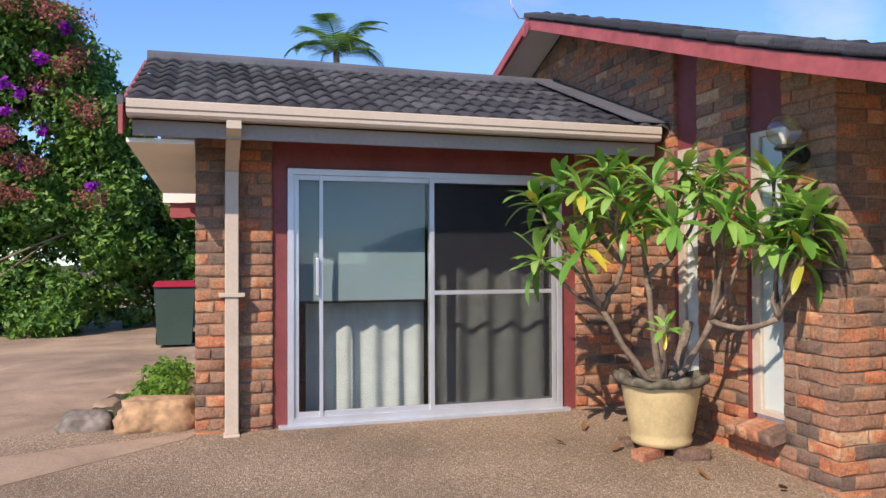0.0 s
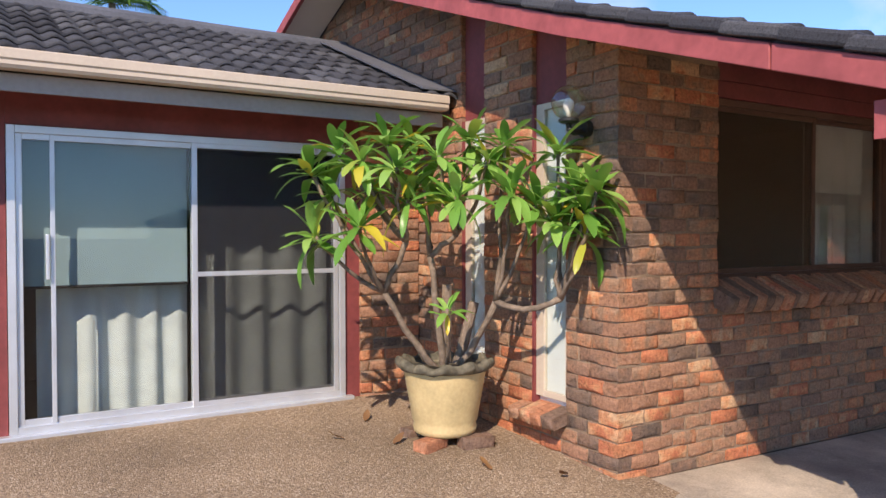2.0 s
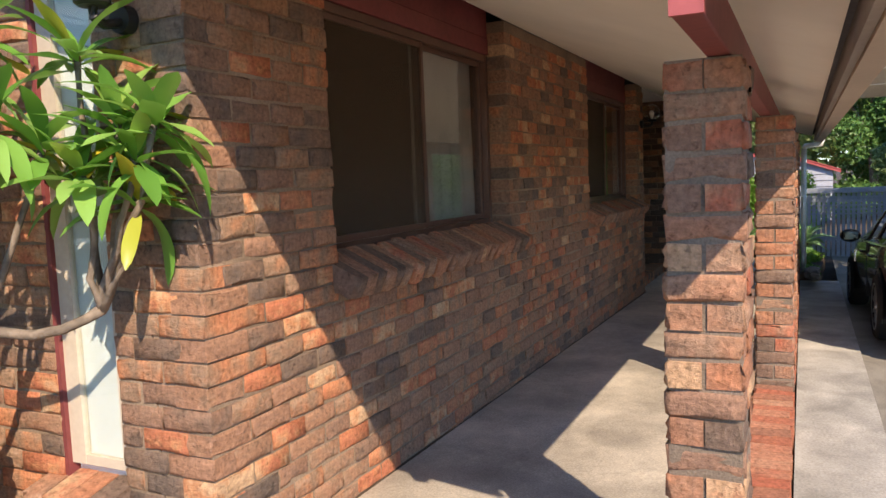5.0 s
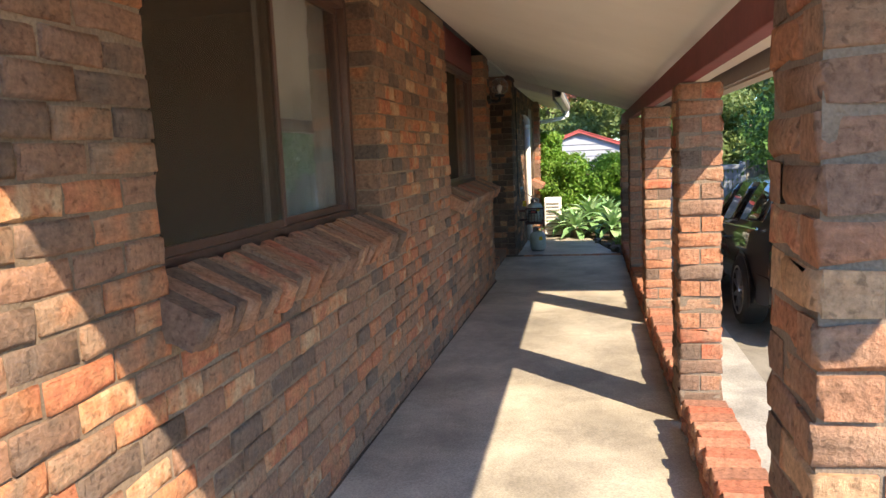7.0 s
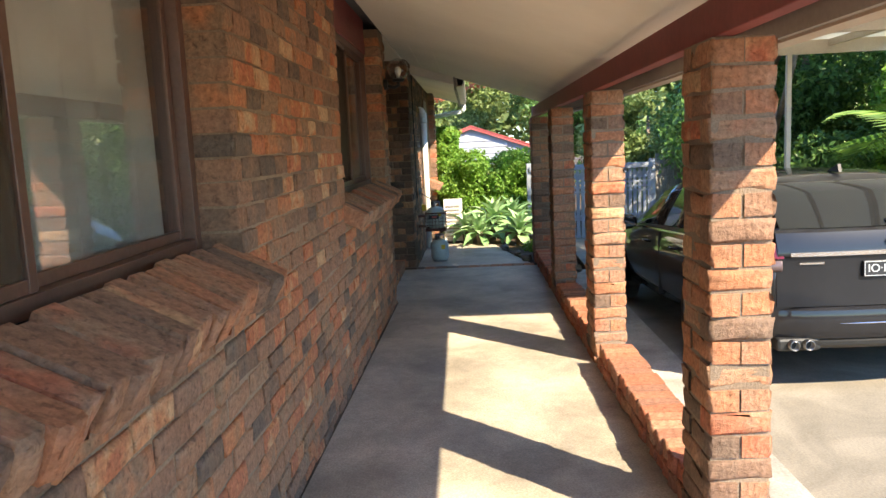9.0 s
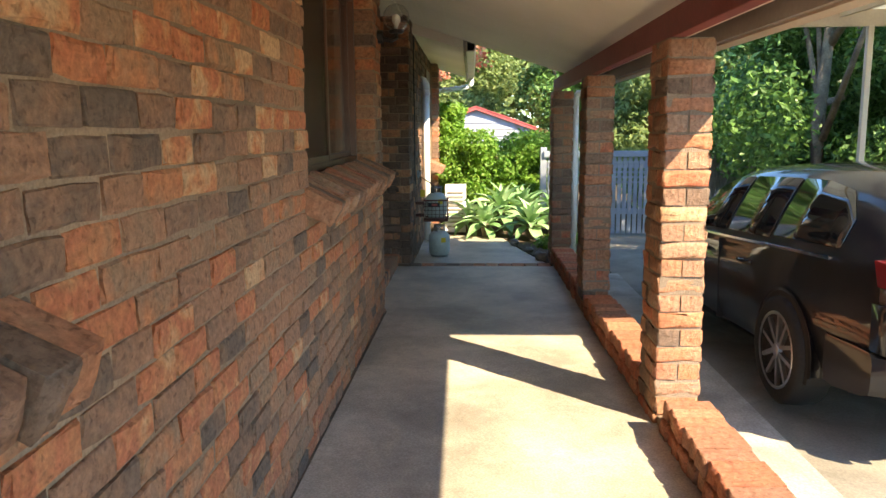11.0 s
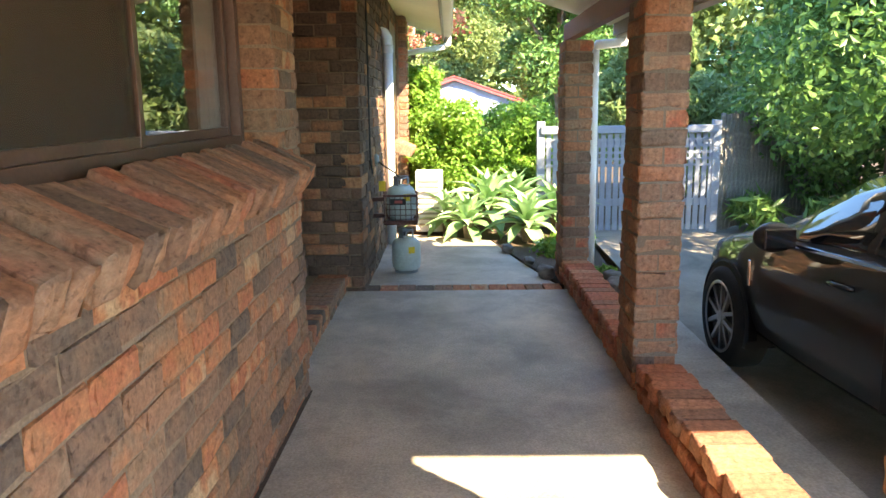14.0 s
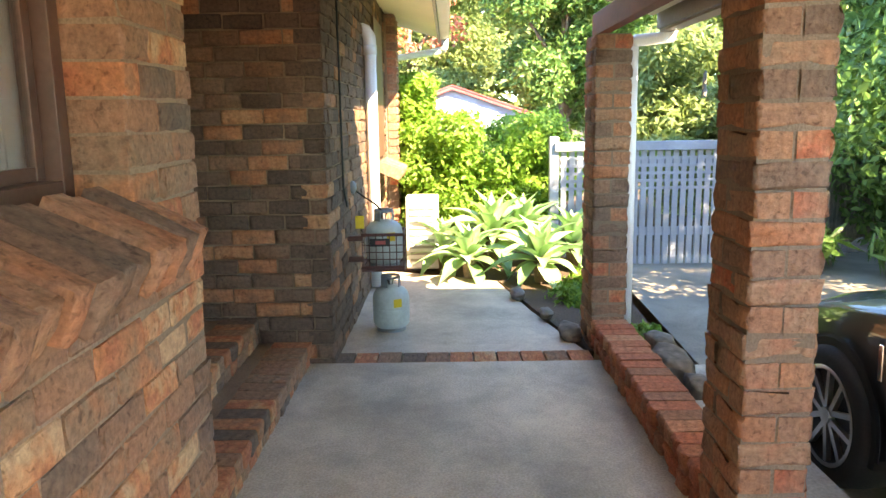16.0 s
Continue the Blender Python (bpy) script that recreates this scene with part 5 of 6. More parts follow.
def wrap(profile, y0, y1, half, bow, taper=0.0):
    """A panel with the profile (x, z), drawn across the car from y0 to y1 and swept forward towards its sides."""
    bm = bmesh.new()
    n = 20
    z0, z1 = min(p[1] for p in profile), max(p[1] for p in profile)
    rows = []
    for i in range(n + 1):
        row = []
        for x, z in profile:
            y = (y0 + (y1 - y0) * i / n) * (1 - taper * ((z - z0) / (z1 - z0)) ** 2)
            row.append(bm.verts.new((x + bow * min(1.0, abs(y) / half) ** 3.2, y, z)))
        rows.append(row)
    for a, b in zip(rows, rows[1:]):
        for k in range(len(a)):
            m = (k + 1) % len(a)
            bm.faces.new((a[k], b[k], b[m], a[m]))
    bm.faces.new(rows[0]), bm.faces.new(rows[-1][::-1])
    return bm


for sg in (1, -1):
    glass_piece("rear_side_window", [(0.62, 0.5), (0.8, 0.85), (1.1, 0.92), (1.42, 0.92)], 0.1, 0.9, sg)
    glass_piece("rear_door_window", [(1.48, 0.92), (1.8, 0.92), (2.2, 0.92)], 0.06, 0.9, sg)
    glass_piece("front_door_window", [(2.27, 0.92), (2.6, 0.92), (2.9, 0.88), (3.15, 0.75), (3.38, 0.4)], 0.06, 0.9, sg)
    part("window_trim", prism([(0.6, 0.972), (1.6, 0.955), (2.9, 0.935), (3.5, 0.93), (3.5, 0.945), (2.9, 0.952), (1.6, 0.972), (0.6, 0.988)], (sg * (HW - 0.035), sg * (HW - 0.008)), "y"), CHROME, car)
    part("door_seam", boxes((2.235, 2.241, sg * (HW - 0.05), sg * (HW + 0.006) if sg > 0 else sg * (HW - 0.05) + 0.0, 0.32, 0.93)) if sg > 0 else boxes((2.235, 2.241, -HW - 0.006, -HW + 0.05, 0.32, 0.93)), BLACK, car)
    for hx in (1.62, 2.5):
        h = part("door_handle", path_tube([(hx, sg * HW, 0.82), (hx + 0.04, sg * (HW + 0.035), 0.825), (hx + 0.16, sg * (HW + 0.035), 0.825), (hx + 0.2, sg * HW, 0.82)], [0.014] * 4), CAR, car, "", True)
    bm = bmesh.new()
    bmesh.ops.create_uvsphere(bm, u_segments=16, v_segments=10, radius=1)
    bmesh.ops.scale(bm, vec=(0.07, 0.12, 0.085), verts=bm.verts)
    bmesh.ops.translate(bm, vec=(3.12, sg * (HW + 0.10), 0.99), verts=bm.verts)
    mir = part("mirror", bm, CAR, car, "", True)
    part("mirror_glass", boxes((3.045, 3.062, sg * (HW + 0.1) - 0.085, sg * (HW + 0.1) + 0.085, 0.935, 1.045), bevel=0.008), CAR_GLASS, mir)
    part("side_vent", boxes((3.62, 3.65, sg * HW - 0.012, sg * HW + 0.012, 0.62, 0.78), bevel=0.004), CHROME, car)
    # tail lamp, wrapped round the corner
    tl = part("tail_lamp", wrap([(0.10, 1.02), (-0.005, 1.012), (-0.035, 0.99), (-0.058, 0.90), (-0.03, 0.893), (0.06, 0.893)], sg * 0.70, sg * 0.895, 0.905, 0.10), LENS, car, "red tail lamp lens", True)
    part("reverse_lamp", wrap([(0.06, 0.888), (-0.054, 0.886), (-0.058, 0.83), (-0.04, 0.81), (0.06, 0.81)], sg * 0.71, sg * 0.885, 0.905, 0.10), LENS_CLEAR, tl, "dim clear lens", True)
    part("quarter_panel", wrap([(0.1, 0.806), (-0.045, 0.804), (-0.034, 0.75), (-0.038, 0.568), (0.1, 0.566)], sg * 0.748, sg * 0.90, 0.93, 0.10), CAR, car, "", True)
    part("reflector", wrap([(-0.066, 0.415), (-0.074, 0.405), (-0.066, 0.392), (0.0, 0.40)], sg * 0.50, sg * 0.78, 0.93, 0.28), LENS, car, "red reflector strip")
    part("exhaust_recess", boxes((-0.02, 0.2, sg * 0.60 - 0.15, sg * 0.60 + 0.15, 0.262, 0.352), bevel=0.02), BLACK, car)
    for k in (0, 1):
        part("exhaust", lathe([(0.03, 0), (0.035, 0.005), (0.035, 0.10), (0.029, 0.10), (0.027, 0.01)], 18, m=pose(0.03, sg * 0.60 + k * 0.10 - 0.05, 0.308, 0, -90)), TIP, car, "dulled chrome exhaust tip", True)
# rear glass, tailgate, boot trim, bumper
part("rear_window", wrap([(0.03, 1.095), (0.10, 1.155), (0.20, 1.238), (0.31, 1.325), (0.42, 1.392), (0.47, 1.40), (0.35, 1.30), (0.12, 1.10)], -0.68, 0.68, 0.72, 0.09, 0.14), CAR_GLASS, car, "", True)
part("tailgate", wrap([(0.14, 1.10), (0.02, 1.09), (-0.012, 1.07), (-0.052, 0.95), (-0.05, 0.915), (-0.036, 0.905), (-0.028, 0.75), (-0.034, 0.565), (0.1, 0.555), (0.16, 1.06)], -0.74, 0.74, 0.93, 0.10), CAR, car, "", True)
part("boot_trim", wrap([(-0.05, 0.942), (-0.060, 0.938), (-0.060, 0.912), (-0.04, 0.907), (-0.03, 0.93)], -0.66, 0.66, 0.93, 0.10), CHROME, car, "thin bright trim strip")
part("model_badge", wrap([(-0.036, 0.872), (-0.043, 0.868), (-0.043, 0.856), (-0.02, 0.852)], 0.44, 0.60, 0.93, 0.09), CHROME, car, "small chrome lettering strip")
part("bumper", wrap([(0.08, 0.565), (-0.045, 0.56), (-0.07, 0.54), (-0.078, 0.50), (-0.07, 0.38), (-0.055, 0.345), (0.02, 0.32), (0.3, 0.29), (0.4, 0.30), (0.4, 0.56)], -0.915, 0.915, 0.93, 0.22), CAR, car, "", True)
part("bumper_lip", wrap([(-0.03, 0.345), (-0.06, 0.325), (-0.055, 0.30), (0.0, 0.268), (0.1, 0.265), (0.1, 0.34)], -0.76, 0.76, 0.93, 0.28), BLACK, car, "", True)
part("bumper_seam", wrap([(-0.074, 0.456), (-0.078, 0.451), (-0.074, 0.446), (-0.05, 0.45)], -0.7, 0.7, 0.93, 0.30), CHROME, car)
part("wiper", boxes((0.04, 0.09, -0.45, -0.02, 1.125, 1.14), bevel=0.004), BLACK, car)
part("badge", tube(bmesh.new(), (-0.056, 0, 0.99), (-0.02, 0, 0.99), 0.034, n=20), CHROME, car, "round chrome badge")
plate = part("number_plate", boxes((-0.056, -0.02, -0.186, 0.186, 0.762, 0.868), bevel=0.004), PLATE_BLACK, car, "black number plate with white characters")
part("plate_border", boxes((-0.059, -0.054, -0.182, 0.182, 0.86, 0.864), (-0.059, -0.054, -0.182, 0.182, 0.766, 0.77), (-0.059, -0.054, -0.182, -0.178, 0.77, 0.86), (-0.059, -0.054, 0.178, 0.182, 0.77, 0.86)), PLATE, plate, "white border")
txt = bpy.data.curves.new("plate_text", "FONT")
txt.body, txt.size, txt.extrude, txt.align_x, txt.align_y = "IO·NOFX", 0.078, 0.001, "CENTER", "CENTER"
txt.materials.append(PLATE)
tob = new("plate_text", txt)
tob.parent = plate
tob.matrix_basis = Matrix.Translation((-0.0575, 0, 0.815)) @ pose(0, 0, 0, 90, 0, -90)
for ob in car.children:
    if ob.name.split(".")[0] in ("tailgate", "bumper", "rear_window", "tail_lamp", "rear_spoiler", "bumper_lip"):
        ob.data.set_sharp_from_angle(angle=radians(24))
part("roof_aerial", prism([(0.62, 1.46), (0.8, 1.47), (0.64, 1.52)], (-0.012, 0.012), "y"), BLACK, car)
part("fuel_flap", tube(bmesh.new(), (0.98, -HW - 0.008, 0.78), (0.98, -HW + 0.01, 0.78), 0.075, n=24), CAR, car)
# wheels and arches
def wheel(x, sg):
    y = sg * (HW - 0.07)
    bm = lathe([(0.235, -0.11), (0.30, -0.115), (0.335, -0.09), (0.342, 0), (0.335, 0.09), (0.30, 0.115), (0.235, 0.11)], 36, m=pose(x, y, 0.342, 90), caps=False)
    w = part("wheel", bm, TYRE, car, "", True)
    f = sg * 0.112
    part("rim", lathe([(0.19, -0.10), (0.24, -0.105), (0.243, 0.10), (0.225, 0.105), (0.21, 0.03), (0.0, 0.02)], 36, m=pose(x, y, 0.342, -90 * sg)), BLACK, w, "dark wheel barrel", True)
    bm = bmesh.new()
    for i in range(10):
        a = i * 36
        mm = pose(x, y + f * 0.8, 0.342) @ pose(0, 0, 0, 0, a, 0)
        r = bmesh.ops.create_cube(bm, size=1)
        bmesh.ops.transform(bm, matrix=mm @ pose(0, 0, 0.135, 0, 5 if i % 2 else -5) @ Matrix.Diagonal((0.026, 0.025, 0.20, 1)), verts=r["verts"])
    lathe([(0.0, -0.012), (0.045, -0.012), (0.04, 0.015), (0.0, 0.02)], 20, bm, pose(x, y + f * 0.85, 0.342, -90 * sg))
    part("spokes", bm, ALLOY, w, "silver alloy spokes")
    ring = lathe([(0.222, -0.01), (0.243, -0.012), (0.243, 0.012), (0.222, 0.01)], 36, m=pose(x, y + f * 0.9, 0.342, 90), caps=False)
    part("rim_lip", ring, ALLOY, w, "", True)
    ar = bmesh.new()
    g = []
    for i in range(21):
        a = radians(-12 + 204 * i / 20)
        c = Vector((x - math.cos(a) * 0.375, 0, 0.342 + math.sin(a) * 0.375))
        o = Vector((x - math.cos(a) * 0.40, 0, 0.342 + math.sin(a) * 0.40))
        g.append([ar.verts.new((c.x, sg * (HW - 0.06), c.z)), ar.verts.new((c.x, sg * (HW + 0.012), c.z)), ar.verts.new((o.x, sg * (HW + 0.008), o.z))])
    for p, q in zip(g, g[1:]):
        for j in (0, 1):
            ar.faces.new((p[j], q[j], q[j + 1], p[j + 1]))
    part("arch_lip", ar, CAR, car, "", True)
    # Body is uncut here: a black slab stands for the arch's dark hollow.
    arc = [(x - math.cos(radians(-20 + 220 * i / 24)) * 0.374, 0.342 + math.sin(radians(-20 + 220 * i / 24)) * 0.374) for i in range(25)]
    well = prism(arc, tuple(sorted((sg * (HW - 0.3), sg * (HW + 0.0075)))), "y")
    part("arch_dark_slab", well, BLACK, car)


for wx in (1.1, 4.0):
    for sg in (1, -1):
        wheel(wx, sg)

# ---- gas bottles and cage on the back wall ----
def gas_bottle(at, label):
    g = empty("gas_bottle", pose(*at), label, "gas bottle", "gas bottles by the wall")
    part("tank", lathe([(0.0, 0.02), (0.105, 0.025), (0.127, 0.05), (0.132, 0.09), (0.132, 0.235), (0.126, 0.27), (0.10, 0.305), (0.06, 0.325), (0.0, 0.33)], 32), GAS, g, "", True)
    part("weld_seam", lathe([(0.13, 0.158), (0.1345, 0.16), (0.1345, 0.166), (0.13, 0.168)], 32, caps=False), GAS, g)
    part("foot_ring", lathe([(0.10, 0.0), (0.106, 0.0), (0.106, 0.04), (0.10, 0.04)], 24), GAS_LID, g)
    for a in (20, 140, 260):
        part("collar_post", boxes((0.062, 0.068, -0.03, 0.03, 0.30, 0.39), bevel=0.002), GAS_LID, g).matrix_basis = pose(0, 0, 0, 0, 0, a)
    part("collar", lathe([(0.062, 0.385), (0.068, 0.38), (0.07, 0.39), (0.068, 0.402), (0.062, 0.40)], 24, caps=False), GAS_LID, g, "dull grey carrying ring", True)
    part("valve", lathe([(0.018, 0.325), (0.018, 0.36), (0.028, 0.363), (0.028, 0.378), (0.0, 0.382)], 14), CHROME, g)
    part("data_plate", prism([(-0.1355, 0.19), (-0.1335, 0.19), (-0.1335, 0.25), (-0.1355, 0.25)], (-0.03, 0.03), "y"), YELLOW, g, "small yellow label").matrix_basis = pose(0, 0, 0, 0, 0, 25)
    return g


gas_bottle((15.73, 4.61, -0.165), "pale blue-green gas bottle standing by the brick wall")
gas_bottle((15.73, 4.645, 0.312), "pale blue-green gas bottle held in a wall cage")
cage = empty("gas_cage", pose(15.73, 4.645, 0.29), "brown metal cage holding a gas bottle on the wall", "cage")
part("floor_plate", boxes((-0.15, 0.15, -0.15, 0.15, 0.0, 0.018), bevel=0.003), RUST, cage)
for z in (0.02, 0.25):
    part("rail", boxes((-0.15, 0.15, -0.15, -0.138, z, z + 0.02), (-0.15, 0.15, 0.138, 0.15, z, z + 0.02), (-0.15, -0.138, -0.138, 0.138, z, z + 0.02), (0.138, 0.15, -0.138, 0.138, z, z + 0.02)), RUST, cage)
for i in range(7):
    u = -0.145 + i * 0.0475
    for b in ((-0.147, -0.141, u, u + 0.006), (0.141, 0.147, u, u + 0.006), (u, u + 0.006, -0.147, -0.141)):
        part("bar", boxes((*b, 0.04, 0.25)), RUST, cage)
for z in (0.085, 0.135, 0.185):
    part("wire", boxes((-0.149, -0.144, -0.14, 0.14, z, z + 0.006)), RUST, cage)
    part("wire", boxes((-0.14, 0.14, -0.149, -0.144, z, z + 0.006)), RUST, cage)
part("band", boxes((-0.153, -0.1495, -0.05, 0.09, 0.18, 0.235), bevel=0.001), BLACK, cage, "dark name plate")
part("band_mark", boxes((-0.155, -0.1525, -0.02, 0.05, 0.195, 0.22)), SHED_TRIM, cage, "faded orange oval mark")
for z in (0.05, 0.2):
    part("bracket", boxes((-0.03, 0.03, 0.15, 0.262, z, z + 0.035)), RUST, cage)
part("tag", boxes((-0.105, -0.1, 0.13, 0.19, 0.30, 0.39), bevel=0.001), YELLOW, cage, "yellow tag")
part("tag_tie", path_tube([(-0.10, 0.16, 0.39), (-0.05, 0.17, 0.42), (-0.1, 0.145, 0.27)], [0.004] * 3, 5), BLACK, cage)
regulator = tagged(new("gas_regulator"), "grey gas regulator with a dark hose on the wall", "regulator")
part("body", lathe([(0.0, 0), (0.045, 0.0), (0.05, 0.015), (0.03, 0.035), (0.0, 0.04)], 18, m=pose(15.85, 4.885, 0.86, 90)), GAS_LID, regulator, "", True)
part("hose", path_tube([(15.85, 4.86, 0.84), (15.82, 4.80, 0.80), (15.77, 4.70, 0.74), (15.73, 4.65, 0.69)], [0.007] * 4, 8), BLACK, regulator, "", True)

wp = tagged(new("waste_pipe"), "white plastic pipe with an elbow on the back wall", "pipe")
part("pipe", tube(bmesh.new(), (17.08, 4.84, -0.15), (17.08, 4.84, 1.95), 0.05, n=20), WHITE, wp, "", True)
part("elbow", path_tube([(17.08, 4.84, 1.951), (17.08, 4.845, 2.03), (17.08, 4.875, 2.08), (17.08, 4.93, 2.10)], [0.056, 0.056, 0.056, 0.056], 16), WHITE, wp, "", True)
part("collar", tube(bmesh.new(), (17.08, 4.84, 1.88), (17.08, 4.84, 1.96), 0.058, n=20), WHITE, wp, "", True)
tagged(new("wall_cable", finish(path_tube([(15.45, 4.885, 2.5), (15.45, 4.885, 0.9), (15.6, 4.885, 0.75)], [0.007] * 3, 6), "wall_cable", BLACK)), "thin dark cable clipped to the brick wall", "cable")
pier = tagged(new("back_window"), "back wing window with projecting brick sill and pier", "window", kind="structure")
for i in range(9):
    ob = part("brick", random.Random(60 + i).choice(bank(0.11, 0.23, BRICK_FIRE))[2], None, pier)
    ob.matrix_basis = Matrix.Translation((17.85 + i * 0.098, 4.66, 0.74)) @ pose(0, 0, 0, 22, 0, 0) @ Matrix.Diagonal((0.82, 1.1, 1.25, 1))
part("window_frame", boxes((17.85, 18.72, 4.875, 4.895, 0.95, 2.3), bevel=0.004), BRONZE, pier)
part("core", boxes((19.27, 19.57, 4.775, 4.898, -0.35, 2.5)), MORTAR, pier)
for i in range(31):
    ob = part("brick", random.Random(90 + i).choice(bank(0.23, 0.11, BRICK_FIRE))[2], None, pier)
    ob.matrix_basis = Matrix.Translation((19.26 + (0.1 if i % 2 else 0.0), 4.76, -0.33 + i * PITCH))
    ob = part("brick", random.Random(90 + i).choice(bank(0.11, 0.11, BRICK_FIRE))[2], None, pier)
    ob.matrix_basis = Matrix.Translation((19.26 if i % 2 else 19.50, 4.76, -0.33 + i * PITCH)) @ Matrix.Diagonal((0.8, 1, 1, 1))
ed = tagged(new("eave_downpipe"), "white pipe stepping back from the gutter end to the wall", "downpipe")
part("dropper", path_tube([(20.44, 4.21, 2.33), (20.44, 4.21, 2.22), (20.44, 4.26, 2.18)], [0.045] * 3, 12), WHITE, ed, "", True)
part("offset", path_tube([(20.44, 4.26, 2.18), (20.44, 4.80, 2.10), (20.44, 4.86, 2.04)], [0.04] * 3, 12), WHITE, ed, "", True)
part("pipe", tube(bmesh.new(), (20.44, 4.86, 2.04), (20.44, 4.86, -0.2), 0.04, n=14), WHITE, ed, "", True)
ac = empty("air_conditioner", pose(17.95, 4.45, -0.165), "white louvred outdoor air-conditioner unit", "air conditioner")
part("case", boxes((-0.14, 0.14, -0.16, 0.16, 0.02, 0.74), bevel=0.012), WHITE, ac)
for i in range(9):
    part("louvre", boxes((-0.155, -0.139, -0.12, 0.12, 0.10 + i * 0.065, 0.125 + i * 0.065)), FASCIA, ac)
for y in (-0.1, 0.1):
    part("foot", boxes((-0.12, 0.12, y - 0.02, y + 0.02, 0.0, 0.021)), BLACK, ac)
dw = tagged(new("corner_downpipe"), "white round downpipe with an offset at the last pillar", "downpipe")
part("pipe", tube(bmesh.new(), (15.5, 2.97, -0.3), (15.5, 2.97, 1.78), 0.04, n=16), WHITE, dw, "", True)
part("offset", path_tube([(15.5, 2.97, 1.781), (15.5, 2.95, 1.82), (15.5, 2.72, 1.84), (15.5, 2.70, 1.95)], [0.04] * 4, 14), WHITE, dw, "", True)

# ---- agaves and garden past the slab ----
def agave_leaf(seed, length, width):
    v, f = [], []
    n = 9
    for i in range(n + 1):
        u = i / n
        w = width * (0.35 + 0.65 * math.sin(math.pi * min(1, u * 1.05 + 0.1)) if u < 0.55 else (1 - u) / 0.45 * 0.98 * (1 - 0.25 * (u - 0.55))) * 0.5
        x, z = length * u, length * (0.10 * math.sin(u * 3.2) - 0.16 * u * u)
        v += [(x, -w, z + w * 0.35), (x, -w * 0.5, z + w * 0.04), (x, 0, z - w * 0.05), (x, w * 0.5, z + w * 0.04), (x, w, z + w * 0.35)]
    for i in range(n):
        for j in range(4):
            a = i * 5 + j
            f.append((a, a + 1, a + 6, a + 5))
    return mesh_of("leaf", v, f, AGAVE, True)


AG = [agave_leaf(k, 0.52 + 0.05 * k, 0.19 + 0.012 * k) for k in range(4)]


def agave(at, scale, label, seed, stem=0.25):
    rr = random.Random(seed)
    a = empty("agave", pose(*at), label, "agave", "agaves by the slab")
    part("stem", lathe([(0.05, 0), (0.07, stem * scale), (0.03, (stem + 0.12) * scale)], 10), BARK, a)
    for i in range(26):
        up = 80 - i * 4.2 + rr.uniform(-5, 5)
        s = scale * (0.75 + 0.3 * min(1, i / 12)) * rr.uniform(0.9, 1.1)
        ob = part("leaf", AG[i % 4], None, a)
        ob.matrix_basis = Matrix.Translation((0, 0, (stem + 0.12 - i * 0.005) * scale)) @ pose(0, 0, 0, rr.uniform(-12, 12), -up, i * 137.5) @ Matrix.Translation((0.03, 0, 0)) @ Matrix.Diagonal((s, s, s, 1))
    return a


for i, (x, y, z, s) in enumerate(((17.45, 4.0, -0.17, 0.66), (17.25, 3.35, -0.17, 0.72), (17.85, 4.25, -0.17, 0.66), (18.0, 3.75, -0.1, 0.85), (17.9, 2.95, -0.15, 0.74), (18.3, 3.4, -0.1, 0.8))):
    agave((x, y, z), s, "pale green spineless agave rosette", 3 + i)
structure("garden_soil", prism([(15.2, 3.28), (16.25, 3.5), (17.35, 3.72), (17.7, 4.3), (18.2, 4.9), (26, 5.5), (26, 2.6), (18.0, 2.6), (15.2, 2.75)], (-0.4, -0.18), "z"), SOIL, "dark garden soil round the agaves")
tagged(leaf_cloud("ground_cover", GRASS, [(16.6, 3.1, -0.15, 0.45, 0.3, 0.13), (16.1, 3.0, -0.17, 0.3, 0.2, 0.1), (17.0, 2.9, -0.12, 0.4, 0.3, 0.15), (15.4, 2.85, -0.15, 0.25, 0.15, 0.1)], 3200, 0.03, seed=41, shape=2.0, shell=0.1), "bright green low ground cover", "plants", kind="stuff")
for i, (x, y, sx) in enumerate(((15.45, 3.36, 0.24), (15.95, 3.46, 0.16), (16.6, 3.62, 0.2), (14.75, 2.86, 0.36), (14.35, 2.82, 0.24), (15.15, 2.82, 0.28))):
    rock("rock", (x, y, -0.12), (sx * 1.2, sx * 0.6, sx * 0.42), ROCK_GREY, "rough grey garden rock at the slab edge", 30 + i)

bush = empty("clipped_bush", pose(19.4, 3.7, -0.2), "large bright green leafy bush", "bush")
rg = random.Random(14)
part("stem", path_tube([(0, 0, 0), (0.05, 0, 0.6), (0, 0.1, 1.2)], [0.06, 0.05, 0.03]), BARK, bush)
leaf_cloud("foliage", LIME, blobs_in(rg, 80, (-0.4, 1.0), (-1.0, 0.95), (0.35, 1.42), (0.28, 0.42)), 52000, 0.036, bush, 15, 0.4, 2.0, 0.55)
vine = empty("climbing_shrub", pose(20.2, 4.72, -0.2), "tall green climbing shrub beside the back wing", "shrub")
part("stem", path_tube([(0, 0, 0), (0.05, 0, 1.0), (0, 0, 2.0)], [0.05, 0.04, 0.03]), BARK, vine)
leaf_cloud("foliage", LIME, blobs_in(rg, 34, (-0.45, 0.5), (-0.25, 0.1), (0.4, 1.95), (0.22, 0.34)), 20000, 0.045, vine, 16, 0.4, 2.0, 0.5)

# ---- shed behind ----
shed = tagged(new("garden_shed"), "white weatherboard shed with a red-edged gable roof", "shed")
APEX_Y, APEX_Z, FALL = 4.07, 2.0, 0.35
part("wall", prism([(2.1, -0.3), (6.2, -0.3), (6.2, APEX_Z - 2.13 * FALL), (APEX_Y, APEX_Z), (2.1, APEX_Z - 1.97 * FALL)], (30.05, 34.0), "x"), SHED, shed)
